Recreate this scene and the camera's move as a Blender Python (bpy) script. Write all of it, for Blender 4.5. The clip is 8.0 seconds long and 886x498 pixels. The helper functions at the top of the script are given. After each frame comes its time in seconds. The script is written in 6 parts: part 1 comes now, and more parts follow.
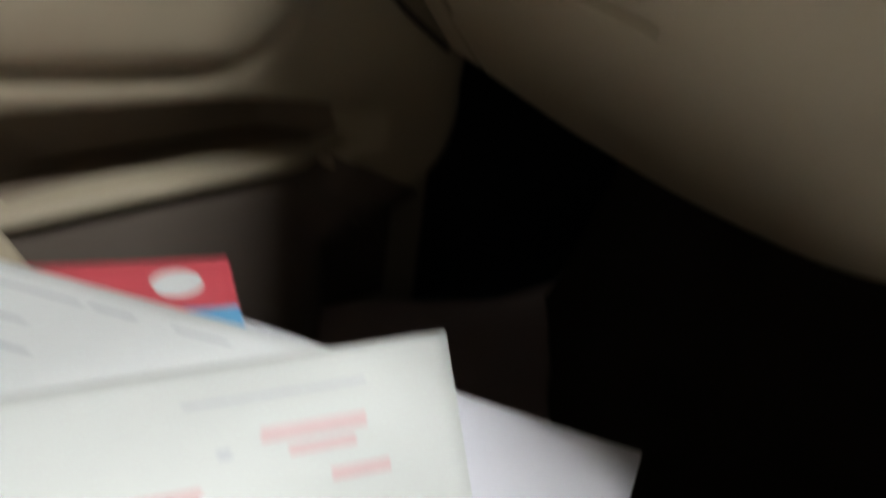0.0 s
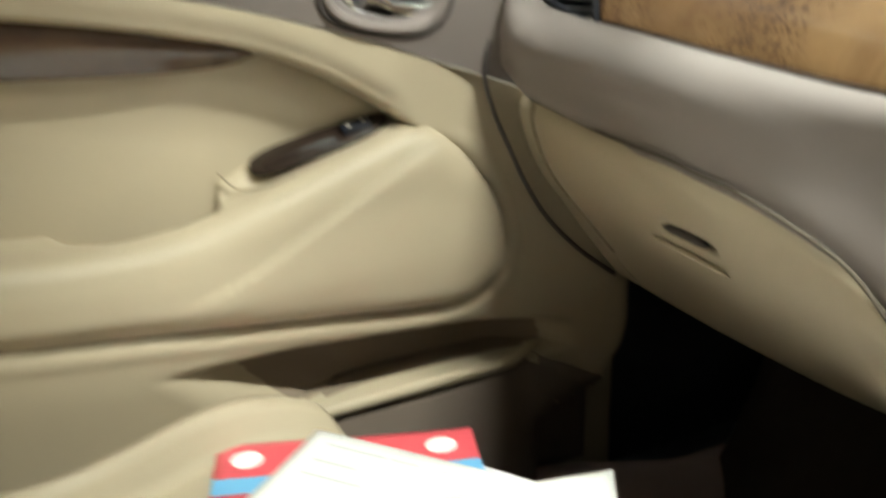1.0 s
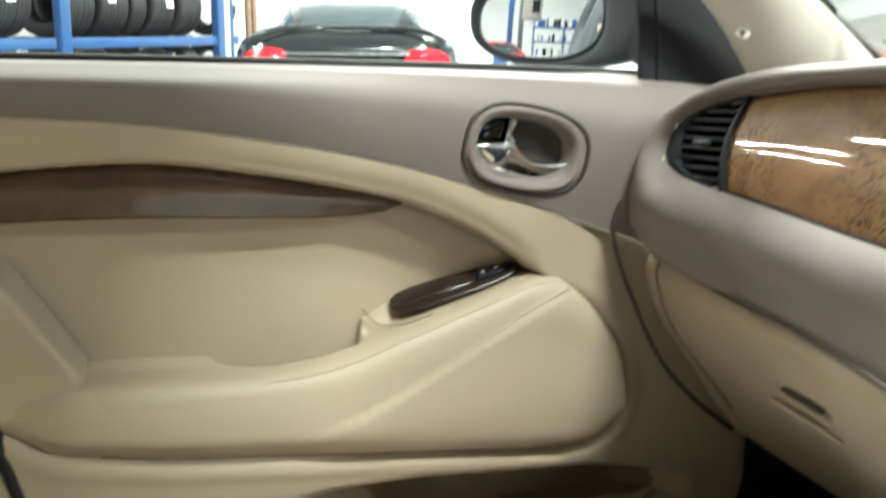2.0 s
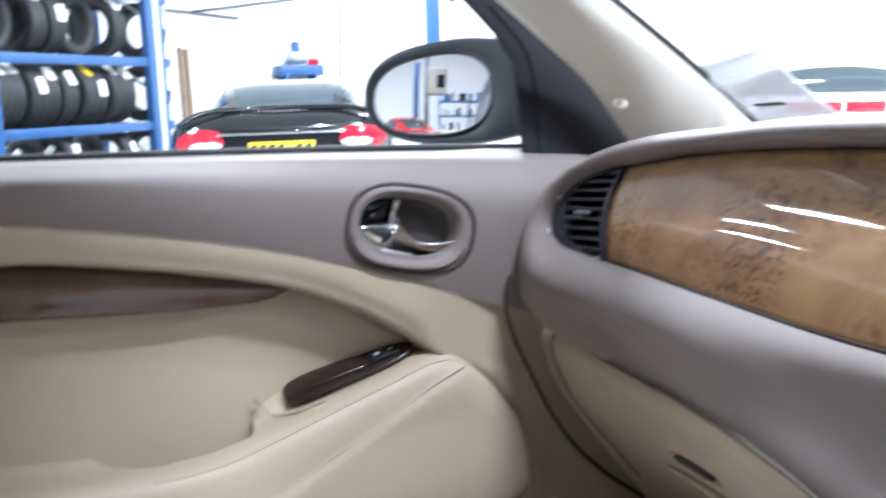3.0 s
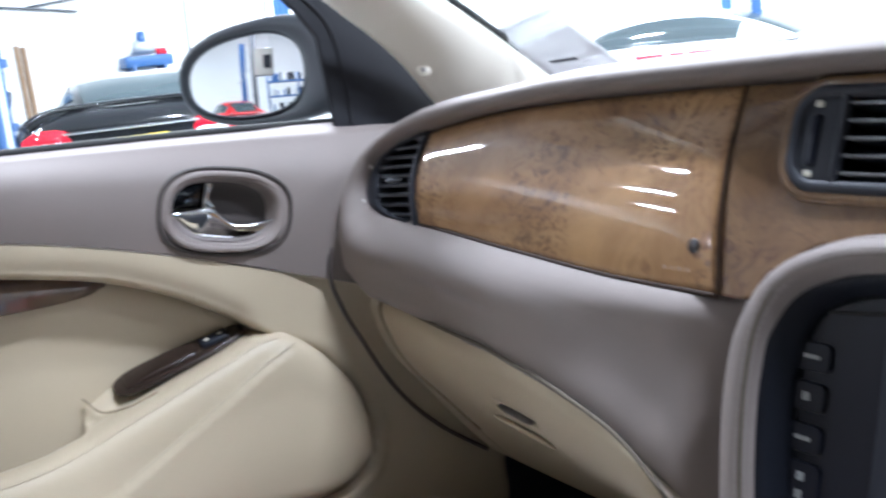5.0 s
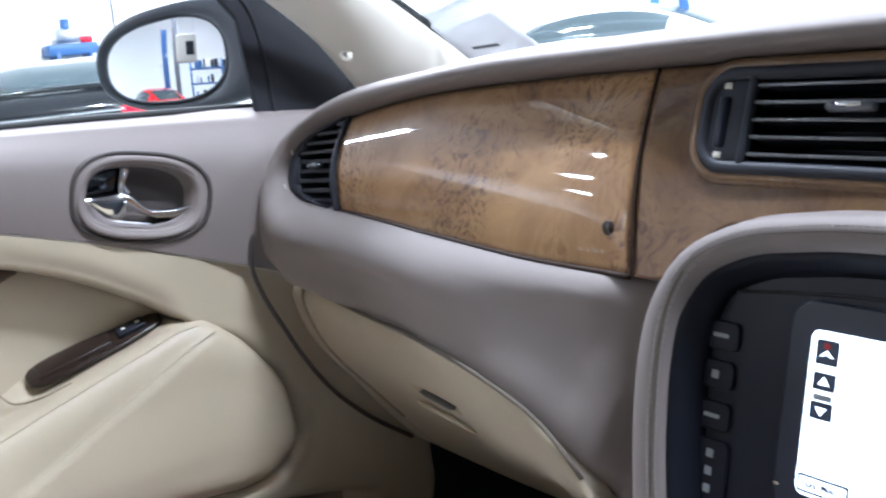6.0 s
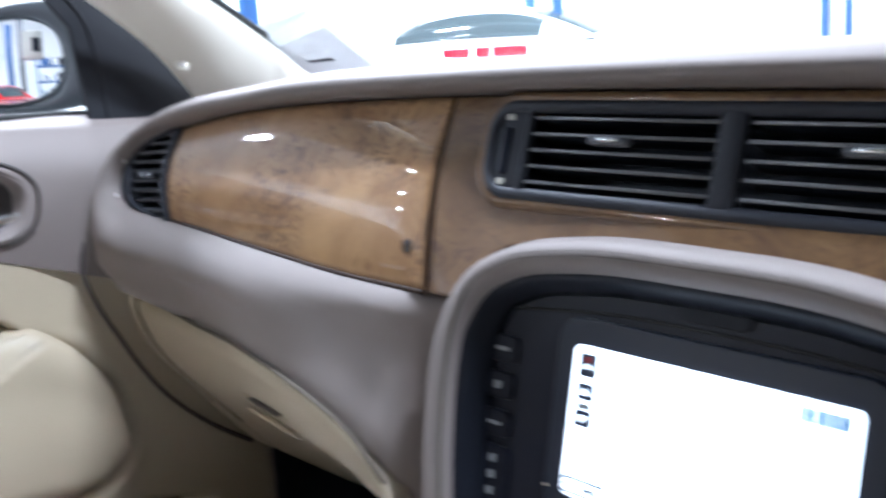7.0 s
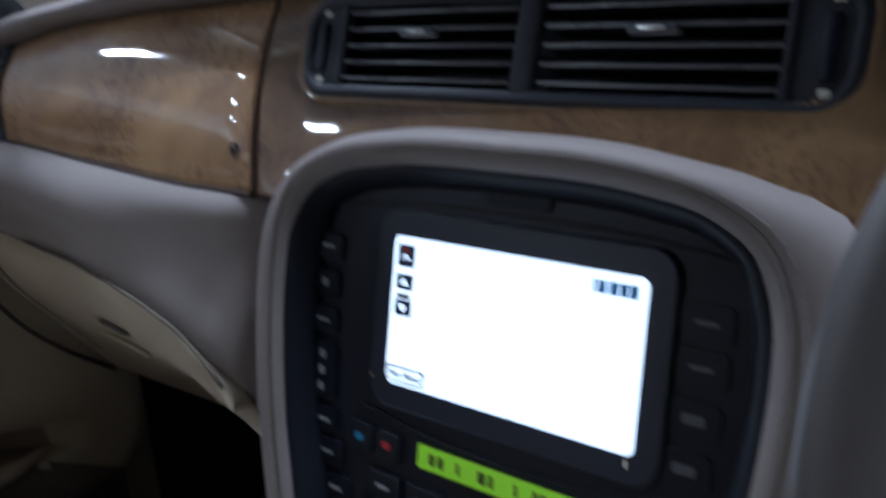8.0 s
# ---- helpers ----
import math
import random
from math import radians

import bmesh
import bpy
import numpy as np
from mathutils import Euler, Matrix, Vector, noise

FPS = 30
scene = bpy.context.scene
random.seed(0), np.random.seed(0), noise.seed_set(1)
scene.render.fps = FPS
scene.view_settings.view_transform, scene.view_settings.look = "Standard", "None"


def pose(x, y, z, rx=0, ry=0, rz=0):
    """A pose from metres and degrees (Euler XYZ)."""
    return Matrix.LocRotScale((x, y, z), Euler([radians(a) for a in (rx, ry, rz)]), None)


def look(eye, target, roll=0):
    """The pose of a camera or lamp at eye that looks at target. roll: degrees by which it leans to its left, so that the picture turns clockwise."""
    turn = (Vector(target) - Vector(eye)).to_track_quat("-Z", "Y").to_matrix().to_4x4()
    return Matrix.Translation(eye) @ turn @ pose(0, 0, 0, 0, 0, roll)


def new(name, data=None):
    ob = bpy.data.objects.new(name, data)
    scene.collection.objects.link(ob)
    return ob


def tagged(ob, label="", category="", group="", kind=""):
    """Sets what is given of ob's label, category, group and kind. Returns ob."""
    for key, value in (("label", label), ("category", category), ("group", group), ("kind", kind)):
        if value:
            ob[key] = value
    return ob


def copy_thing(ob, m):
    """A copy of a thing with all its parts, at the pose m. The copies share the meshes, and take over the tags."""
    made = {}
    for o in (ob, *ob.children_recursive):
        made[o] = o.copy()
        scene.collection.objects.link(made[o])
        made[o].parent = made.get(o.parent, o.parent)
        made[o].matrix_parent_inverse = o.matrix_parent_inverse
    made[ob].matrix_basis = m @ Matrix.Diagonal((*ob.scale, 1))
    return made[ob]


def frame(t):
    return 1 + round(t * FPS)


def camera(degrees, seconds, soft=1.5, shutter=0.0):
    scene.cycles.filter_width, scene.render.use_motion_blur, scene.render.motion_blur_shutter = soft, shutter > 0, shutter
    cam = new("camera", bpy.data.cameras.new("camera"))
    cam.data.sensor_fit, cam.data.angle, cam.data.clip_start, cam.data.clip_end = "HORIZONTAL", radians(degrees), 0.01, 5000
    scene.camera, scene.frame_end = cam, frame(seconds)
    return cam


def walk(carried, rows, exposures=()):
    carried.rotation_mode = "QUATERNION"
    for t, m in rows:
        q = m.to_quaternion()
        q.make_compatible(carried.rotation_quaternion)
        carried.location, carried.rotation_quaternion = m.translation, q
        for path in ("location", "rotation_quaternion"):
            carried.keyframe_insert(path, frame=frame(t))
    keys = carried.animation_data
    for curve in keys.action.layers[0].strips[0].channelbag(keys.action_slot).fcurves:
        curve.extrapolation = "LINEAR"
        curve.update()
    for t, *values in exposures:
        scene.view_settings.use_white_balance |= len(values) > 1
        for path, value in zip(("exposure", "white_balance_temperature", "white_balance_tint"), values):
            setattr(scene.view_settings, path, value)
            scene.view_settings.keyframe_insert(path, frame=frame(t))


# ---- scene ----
cam = camera(48.0, 8.0, soft=2.2, shutter=1.0)
PATH = [
    (0.0, (-0.1282, 0.2296, 0.8271), (-1.4267, 1.3817, -0.1662), 8.16),
    (0.3, (-0.0644, 0.1999, 0.8889), (-1.4919, 1.2509, -0.0373), 4.03),
    (0.5, (0.0056, 0.1481, 0.9219), (-1.5062, 1.1578, 0.0883), 2.98),
    (0.6, (0.0331, 0.1313, 0.9372), (-1.5258, 1.0908, 0.1314), 1.52),
    (1.0, (0.1042, 0.0878, 0.9759), (-1.5643, 0.9489, 0.287), -1.24),
    (1.5, (0.1366, 0.0489, 1.0256), (-1.6259, 0.7566, 0.3991), -0.84),
    (1.7, (0.1435, 0.0499, 1.012), (-1.6676, 0.7131, 0.4828), -0.39),
    (2.8, (0.1601, 0.0998, 1.0041), (-1.6666, 0.847, 0.68), -0.56),
    (3.0, (0.1626, 0.1141, 1.0147), (-1.6546, 0.8923, 0.7112), -2.13),
    (3.5, (0.1678, 0.1313, 1.0189), (-1.6285, 0.9595, 0.7228), -4.14),
    (4.0, (0.1821, 0.1371, 1.0178), (-1.5731, 1.0355, 0.6833), -4.25),
    (4.5, (0.1899, 0.145, 1.0133), (-1.543, 1.0807, 0.6647), -4.88),
    (5.0, (0.2011, 0.1545, 1.0093), (-1.4966, 1.1444, 0.6384), -6.49),
    (5.2, (0.2028, 0.1595, 1.0042), (-1.474, 1.1837, 0.6312), -6.87),
    (6.3, (0.2058, 0.1678, 1.0016), (-1.3937, 1.2947, 0.5874), -6.58),
    (6.5, (0.2192, 0.1806, 1.0061), (-1.3669, 1.3129, 0.5561), -8.98),
    (7.0, (0.2561, 0.1851, 1.016), (-1.2191, 1.4662, 0.5888), -4.2),
    (7.5, (0.2773, 0.198, 0.9997), (-1.1249, 1.5509, 0.5489), -4.62),
    (8.0, (0.2931, 0.2057, 0.9911), (-1.024, 1.6024, 0.4302), -4.65),
]
EXPOSURES = [(0.0, -0.95, 6400, 4), (0.3, -0.1, 6900, 2), (1.0, 0.20, 6950, -4), (1.7, 0.20, 6850, -8), (2.8, 0.05, 5550, 9), (4.5, 0.08, 5550, 9), (6.3, 0.18, 5400, 9), (7.5, 0.28, 5250, 8), (8.0, -1.05, 5100, 8)]
walk(cam, [(t, look(eye, target, roll)) for t, eye, target, roll in PATH], EXPOSURES)

# ---- light ----
GROUND = -0.06
CEIL = 5.0
LAMP_W = 400
world = bpy.data.worlds.new("world")
world.use_nodes = True
world.node_tree.nodes["Background"].inputs[0].default_value = (0.75, 0.85, 1.0, 1)
world.node_tree.nodes["Background"].inputs[1].default_value = 0.3
scene.world = world


# ---- helpers of the build ----
def mesh_of(name, verts, faces, smooth=True):
    me = bpy.data.meshes.new(name)
    me.from_pydata([tuple(map(float, v)) for v in verts], [], faces)
    me.update()
    me.polygons.foreach_set("use_smooth", [smooth] * len(me.polygons))
    return me


def place(ob, parent, mat=None, label=""):
    if mat is not None and not ob.data.materials:
        ob.data.materials.append(mat)
    if parent is not None:
        ob.parent = parent
        ob.matrix_parent_inverse = parent.matrix_world.inverted()
    if label:
        ob["label"] = label
    return ob


def part(name, data, mat, parent, label=""):
    """One mesh object under a thing or a part; data is a mesh or a bmesh."""
    if isinstance(data, bmesh.types.BMesh):
        me = bpy.data.meshes.new(name)
        data.to_mesh(me)
        data.free()
        data = me
    return place(new(name, data), parent, mat, label)


def thing(name, label, category, at=(0, 0, 0), group="", kind="", rz=0.0):
    ob = new(name)
    ob.matrix_world = pose(*at, 0, 0, rz)
    bpy.context.view_layer.update()
    return tagged(ob, label, category, group, kind)


def fn(keys):
    """A smooth function of one variable through the keys (u, v)."""
    k = sorted(keys)
    us, vs = np.array([a for a, _ in k]), np.array([b for _, b in k])
    d = np.gradient(vs, us)

    def f(u):
        u = np.clip(u, us[0], us[-1])
        i = np.clip(np.searchsorted(us, u) - 1, 0, len(us) - 2)
        h = us[i + 1] - us[i]
        t = (u - us[i]) / h
        return ((2 * t**3 - 3 * t**2 + 1) * vs[i] + (t**3 - 2 * t**2 + t) * h * d[i]
                + (3 * t**2 - 2 * t**3) * vs[i + 1] + (t**3 - t**2) * h * d[i + 1])
    return f


def spl(keys, n):
    """n points along a smooth curve through the keys."""
    k = np.array(keys, float)
    u = np.concatenate([[0], np.cumsum(np.linalg.norm(np.diff(k, axis=0), axis=1))])
    s = np.linspace(0, u[-1], n)
    return np.stack([fn(list(zip(u, k[:, c])))(s) for c in range(k.shape[1])], 1)


def S(u):
    u = np.clip(u, 0, 1)
    return u * u * (3 - 2 * u)


def sheet(name, P, mat, parent, thick=0.004, flip=False, label="", closed=False, smooth=True, uv=False):
    """A skin through the grid of points P (rows, columns, 3), given a thickness on its far side."""
    m, n = P.shape[:2]
    faces = []
    for a in range(m - 1):
        for b in range(n if closed else n - 1):
            c = (b + 1) % n
            q = (a * n + b, a * n + c, (a + 1) * n + c, (a + 1) * n + b)
            faces.append(q[::-1] if flip else q)
    ob = part(name, mesh_of(name, P.reshape(-1, 3), faces, smooth), mat, parent, label)
    if thick:
        md = ob.modifiers.new("thickness", "SOLIDIFY")
        md.thickness, md.offset = thick, -1
    return ob


def tube_mesh(name, path, r, sides=10, closed=False, squash=1.0, up=None):
    """A round (or flattened) bar along the path; r a number or one per point."""
    p = np.asarray(path, float)
    n = len(p)
    r = np.full(n, r) if np.isscalar(r) else np.asarray(r)
    t = np.roll(p, -1, 0) - np.roll(p, 1, 0)
    if not closed:
        t[0], t[-1] = p[1] - p[0], p[-1] - p[-2]
    t /= np.linalg.norm(t, axis=1)[:, None]
    ref = np.array(up if up is not None else ((0, 0, 1) if abs(t[0][2]) < 0.9 else (1, 0, 0)), float)
    verts = []
    for q, w, rad in zip(p, t, r):
        a = np.cross(w, ref)
        if np.linalg.norm(a) < 1e-6:
            a = np.cross(w, (0.3, 1, 0.2))
        a /= np.linalg.norm(a)
        b = np.cross(a, w)
        if up is None:
            ref = b
        for k in range(sides):
            g = 2 * math.pi * k / sides
            verts.append(q + rad * (math.cos(g) * a + squash * math.sin(g) * b))
    faces = []
    for i in range(n if closed else n - 1):
        j = (i + 1) % n
        for k in range(sides):
            l = (k + 1) % sides
            faces.append((i * sides + k, i * sides + l, j * sides + l, j * sides + k))
    if not closed:
        faces += [tuple(range(sides))[::-1], tuple((n - 1) * sides + k for k in range(sides))]
    return mesh_of(name, verts, faces)


def tube(name, path, r, mat, parent, label="", **k):
    return part(name, tube_mesh(name, path, r, **k), mat, parent, label)


def box_bm(sx, sy, sz, at=(0, 0, 0), bevel=0.0, seg=2, rot=None):
    bm = bmesh.new()
    bmesh.ops.create_cube(bm, size=1.0, matrix=Matrix.Diagonal((sx, sy, sz, 1)))
    if bevel:
        bmesh.ops.bevel(bm, geom=bm.edges[:], offset=bevel, segments=seg, affect="EDGES", profile=0.5)
    bmesh.ops.transform(bm, matrix=Matrix.Translation(at) @ (rot or Matrix()), verts=bm.verts)
    if bevel:
        for f in bm.faces:
            f.smooth = True
    return bm


def box(name, size, at, mat, parent, bevel=0.003, label="", rot=None, seg=2):
    return part(name, box_bm(*size, at, bevel, seg, rot), mat, parent, label)


def plate(name, outline, thick, frame_m, mat, parent, bevel=0.0, label="", smooth=False):
    """A flat plate from a closed outline of (u, v), thick along +w of the frame."""
    bm = bmesh.new()
    vs = [bm.verts.new((u, v, 0)) for u, v in outline]
    f = bm.faces.new(vs)
    r = bmesh.ops.extrude_face_region(bm, geom=[f])
    top = [v for v in r["geom"] if isinstance(v, bmesh.types.BMVert)]
    bmesh.ops.translate(bm, vec=(0, 0, thick), verts=top)
    bmesh.ops.recalc_face_normals(bm, faces=bm.faces)
    if bevel:
        es = [e for e in bm.edges if all(v in set(top) for v in e.verts)]
        bmesh.ops.bevel(bm, geom=es, offset=bevel, segments=2, affect="EDGES", profile=0.5)
    bmesh.ops.transform(bm, matrix=frame_m, verts=bm.verts)
    for q in bm.faces:
        q.smooth = smooth
    return part(name, bm, mat, parent, label)


def rrect(w, h, r, n=6, cx=0.0, cy=0.0):
    """A rectangle with rounded corners, as a closed outline."""
    out = []
    for k, (sx, sy) in enumerate(((1, 1), (-1, 1), (-1, -1), (1, -1))):
        for i in range(n + 1):
            a = math.pi / 2 * (k + i / n)
            out.append((cx + sx * (w / 2 - r) + r * math.cos(a), cy + sy * (h / 2 - r) + r * math.sin(a)))
    return out


def basis(o, u, v):
    """A frame with origin o, axes u, v and u x v."""
    u, v = Vector(u).normalized(), Vector(v)
    v = (v - u * v.dot(u)).normalized()
    w = u.cross(v)
    m = Matrix((u, v, w)).transposed().to_4x4()
    m.translation = o
    return m


# ---- materials ----
def material(name, colour, rough=0.5, metal=0.0, vary=0.12, scale=8.0, fine=180.0, bump=0.05, coat=0.0, spec=0.5, emit=0.0, sheen=0.0, alpha=1.0, transmit=0.0, dist=0.001):
    """A surface with variation at two scales, fine relief, and uneven gloss."""
    m = bpy.data.materials.new(name)
    m.use_nodes = True
    nt = m.node_tree
    b = nt.nodes["Principled BSDF"]
    b.inputs["Roughness"].default_value, b.inputs["Metallic"].default_value = rough, metal
    b.inputs["Coat Weight"].default_value, b.inputs["Coat Roughness"].default_value = coat, 0.03
    b.inputs["Specular IOR Level"].default_value = spec
    b.inputs["Sheen Weight"].default_value = sheen
    b.inputs["Alpha"].default_value = alpha
    b.inputs["Transmission Weight"].default_value = transmit
    tc = nt.nodes.new("ShaderNodeTexCoord")
    n1, n2 = nt.nodes.new("ShaderNodeTexNoise"), nt.nodes.new("ShaderNodeTexNoise")
    n1.inputs["Scale"].default_value, n2.inputs["Scale"].default_value = scale, fine
    n1.inputs["Detail"].default_value, n2.inputs["Detail"].default_value = 4, 3
    for n in (n1, n2):
        nt.links.new(tc.outputs["Object"], n.inputs["Vector"])
    mx = nt.nodes.new("ShaderNodeMix")
    mx.data_type, mx.blend_type = "RGBA", "MIX"
    c = np.array(colour[:3])
    mx.inputs[6].default_value = (*(c * (1 - vary)), 1)
    mx.inputs[7].default_value = (*np.minimum(c * (1 + vary), 1), 1)
    ad = nt.nodes.new("ShaderNodeMath")
    ad.operation, ad.use_clamp = "MULTIPLY_ADD", True
    nt.links.new(n2.outputs["Fac"], ad.inputs[0])
    ad.inputs[1].default_value = 0.35
    nt.links.new(n1.outputs["Fac"], ad.inputs[2])
    sb = nt.nodes.new("ShaderNodeMath")
    sb.operation = "SUBTRACT"
    nt.links.new(ad.outputs[0], sb.inputs[0])
    sb.inputs[1].default_value = 0.17
    nt.links.new(sb.outputs[0], mx.inputs[0])
    nt.links.new(mx.outputs[2], b.inputs["Base Color"])
    rr = nt.nodes.new("ShaderNodeMapRange")
    rr.inputs["To Min"].default_value, rr.inputs["To Max"].default_value = max(rough - 0.06, 0.0), min(rough + 0.06, 1.0)
    nt.links.new(n1.outputs["Fac"], rr.inputs["Value"])
    nt.links.new(rr.outputs[0], b.inputs["Roughness"])
    if bump:
        bp = nt.nodes.new("ShaderNodeBump")
        bp.inputs["Strength"].default_value, bp.inputs["Distance"].default_value = bump, dist
        nt.links.new(n2.outputs["Fac"], bp.inputs["Height"])
        nt.links.new(bp.outputs[0], b.inputs["Normal"])
    if emit:
        b.inputs["Emission Color"].default_value, b.inputs["Emission Strength"].default_value = (*colour[:3], 1), emit
    return m


def burr_wood(tone=1.0):
    """Lacquered burr walnut: warm ground, cloudy figure, clusters of dark eyes; tone: how light the veneer is, shade
    included.
    """
    m = material("burr_walnut", (0.33, 0.17, 0.065), rough=0.5, coat=1.0, bump=0.0, spec=0.15)
    nt = m.node_tree
    b = nt.nodes["Principled BSDF"]
    tc = nt.nodes.new("ShaderNodeTexCoord")
    warp = nt.nodes.new("ShaderNodeTexNoise")
    warp.inputs["Scale"].default_value, warp.inputs["Detail"].default_value = 9, 3
    nt.links.new(tc.outputs["Object"], warp.inputs["Vector"])
    add = nt.nodes.new("ShaderNodeMixRGB")
    add.blend_type = "ADD"
    add.inputs[0].default_value = 0.16
    nt.links.new(tc.outputs["Object"], add.inputs[1])
    nt.links.new(warp.outputs["Color"], add.inputs[2])
    cloud = nt.nodes.new("ShaderNodeTexNoise")
    cloud.inputs["Scale"].default_value, cloud.inputs["Detail"].default_value, cloud.inputs["Roughness"].default_value = 13, 8, 0.65
    nt.links.new(add.outputs[0], cloud.inputs["Vector"])
    ramp = nt.nodes.new("ShaderNodeValToRGB")
    e = ramp.color_ramp.elements
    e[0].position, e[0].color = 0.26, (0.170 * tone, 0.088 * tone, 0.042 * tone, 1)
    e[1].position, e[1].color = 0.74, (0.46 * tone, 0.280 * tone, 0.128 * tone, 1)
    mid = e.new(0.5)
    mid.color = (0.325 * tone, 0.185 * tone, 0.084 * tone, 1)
    nt.links.new(cloud.outputs["Fac"], ramp.inputs[0])
    eyes = nt.nodes.new("ShaderNodeTexNoise")
    eyes.inputs["Scale"].default_value, eyes.inputs["Detail"].default_value, eyes.inputs["Distortion"].default_value = 190, 2.5, 0.15
    nt.links.new(add.outputs[0], eyes.inputs["Vector"])
    er = nt.nodes.new("ShaderNodeValToRGB")
    er.color_ramp.elements[0].position, er.color_ramp.elements[1].position = 0.48, 0.66
    nt.links.new(eyes.outputs["Fac"], er.inputs[0])
    patch = nt.nodes.new("ShaderNodeTexNoise")
    patch.inputs["Scale"].default_value, patch.inputs["Detail"].default_value = 12, 4
    nt.links.new(tc.outputs["Object"], patch.inputs["Vector"])
    pr = nt.nodes.new("ShaderNodeValToRGB")
    pr.color_ramp.elements[0].position, pr.color_ramp.elements[1].position = 0.42, 0.60
    nt.links.new(patch.outputs["Fac"], pr.inputs[0])
    mul = nt.nodes.new("ShaderNodeMath")
    mul.operation = "MULTIPLY"
    nt.links.new(er.outputs[0], mul.inputs[0])
    nt.links.new(pr.outputs[0], mul.inputs[1])
    dark = nt.nodes.new("ShaderNodeMixRGB")
    dark.inputs[2].default_value = (0.070, 0.032, 0.022, 1)
    soft_eyes = nt.nodes.new("ShaderNodeMath")
    soft_eyes.operation = "MULTIPLY"
    soft_eyes.inputs[1].default_value = 0.82
    nt.links.new(mul.outputs[0], soft_eyes.inputs[0])
    nt.links.new(soft_eyes.outputs[0], dark.inputs[0])
    nt.links.new(ramp.outputs[0], dark.inputs[1])
    nt.links.new(dark.outputs[0], b.inputs["Base Color"])
    return m


def glass_mat():
    m = bpy.data.materials.new("clear_glass")
    m.use_nodes = True
    nt = m.node_tree
    nt.nodes.clear()
    out = nt.nodes.new("ShaderNodeOutputMaterial")
    tr, gl, mix, fr = (nt.nodes.new(k) for k in ("ShaderNodeBsdfTransparent", "ShaderNodeBsdfGlossy", "ShaderNodeMixShader", "ShaderNodeFresnel"))
    tr.inputs[0].default_value = (0.95, 0.98, 0.97, 1)
    gl.inputs["Roughness"].default_value = 0.01
    fr.inputs[0].default_value = 1.3
    nt.links.new(fr.outputs[0], mix.inputs[0])
    nt.links.new(tr.outputs[0], mix.inputs[1])
    nt.links.new(gl.outputs[0], mix.inputs[2])
    nt.links.new(mix.outputs[0], out.inputs[0])
    return m


TAUPE = material("taupe_leather", (0.208, 0.177, 0.167), rough=0.60, vary=0.08, scale=6, fine=420, bump=0.18, dist=0.0006, spec=0.4)
CREAM = material("cream_leather", (0.428, 0.364, 0.266), rough=0.48, vary=0.06, scale=5, fine=380, bump=0.14, dist=0.0006, spec=0.4)
PALE = material("ivory_trim", (0.73, 0.70, 0.615), rough=0.6, vary=0.04, scale=5, fine=500, bump=0.1, dist=0.0005)
# dark brown that puts shade into seams, creases and gaps
SEAMDARK = material("seam_shade_brown", (0.10, 0.082, 0.062), rough=0.8, vary=0.2, fine=900, bump=0.1)
SEAMSOFT = material("cream_seam", (0.27, 0.225, 0.16), rough=0.7, vary=0.1, fine=900, bump=0.1)
SEAMFAINT = material("cream_fold", (0.38, 0.33, 0.245), rough=0.7, vary=0.08, fine=900, bump=0.1)
THREAD = material("taupe_thread", (0.235, 0.208, 0.198), rough=0.8, vary=0.15, fine=900)
WOOD = burr_wood()
# darker centre veneer, its tone lowered further for the steering wheel's shade
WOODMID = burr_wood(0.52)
WOODMID.name = "burr_walnut_dark_shaded"
WOODGAP = material("wood_joint_shadow", (0.030, 0.016, 0.010), rough=0.6, vary=0.2, spec=0.2)
INKBROWN = material("worn_lid_lettering", (0.27, 0.18, 0.12), rough=0.8, vary=0.3, spec=0.1)
BLACK = material("black_plastic", (0.0105, 0.0122, 0.019), rough=0.46, vary=0.15, scale=30, fine=700, bump=0.06, spec=0.18)
# the blue in this black takes in the screen's glow on the panel
SATIN = material("satin_black", (0.010, 0.012, 0.023), rough=0.32, vary=0.1, scale=20, fine=500, bump=0.02, spec=0.22)
GREY = material("grey_plastic", (0.10, 0.105, 0.12), rough=0.38, vary=0.08, scale=20, fine=600, bump=0.05)
GREYD = material("dark_grey_plastic", (0.034, 0.036, 0.046), rough=0.5, vary=0.08, scale=20, fine=600, bump=0.05, spec=0.2)
# paler grey puts the highlight on the slats' front edges into colour
SLATEDGE = material("slat_edge_highlight", (0.17, 0.172, 0.185), rough=0.28, vary=0.08, scale=20, fine=600, bump=0.03)
SLATGREY = material("slat_grey_plastic", (0.065, 0.068, 0.080), rough=0.35, vary=0.08, scale=20, fine=600, bump=0.05)
MATT = material("matt_black", (0.026, 0.027, 0.032), rough=0.7, vary=0.1, scale=20, fine=600, bump=0.1, spec=0.15)
RUBBER = material("black_rubber", (0.012, 0.012, 0.013), rough=0.7, vary=0.2, scale=20, fine=300, bump=0.2)
CHROME = material("chrome", (0.82, 0.83, 0.85), rough=0.07, metal=1.0, vary=0.03, scale=40, bump=0.0)
CARPET = material("dark_carpet", (0.050, 0.041, 0.036), rough=0.95, vary=0.35, scale=14, fine=900, bump=0.8, dist=0.002, spec=0.1)
HEADLINE = material("headliner_cloth", (0.28, 0.26, 0.22), rough=0.9, vary=0.05, fine=700, bump=0.2)
# taupe darkened as it looks in the shade of recesses
DISH = material("recess_shade_taupe", (0.055, 0.046, 0.043), rough=0.55, vary=0.1, fine=500, bump=0.1)
SMOKED = material("dark_chrome", (0.06, 0.065, 0.075), rough=0.10, metal=1.0, vary=0.05, bump=0)
GLASS = glass_mat()
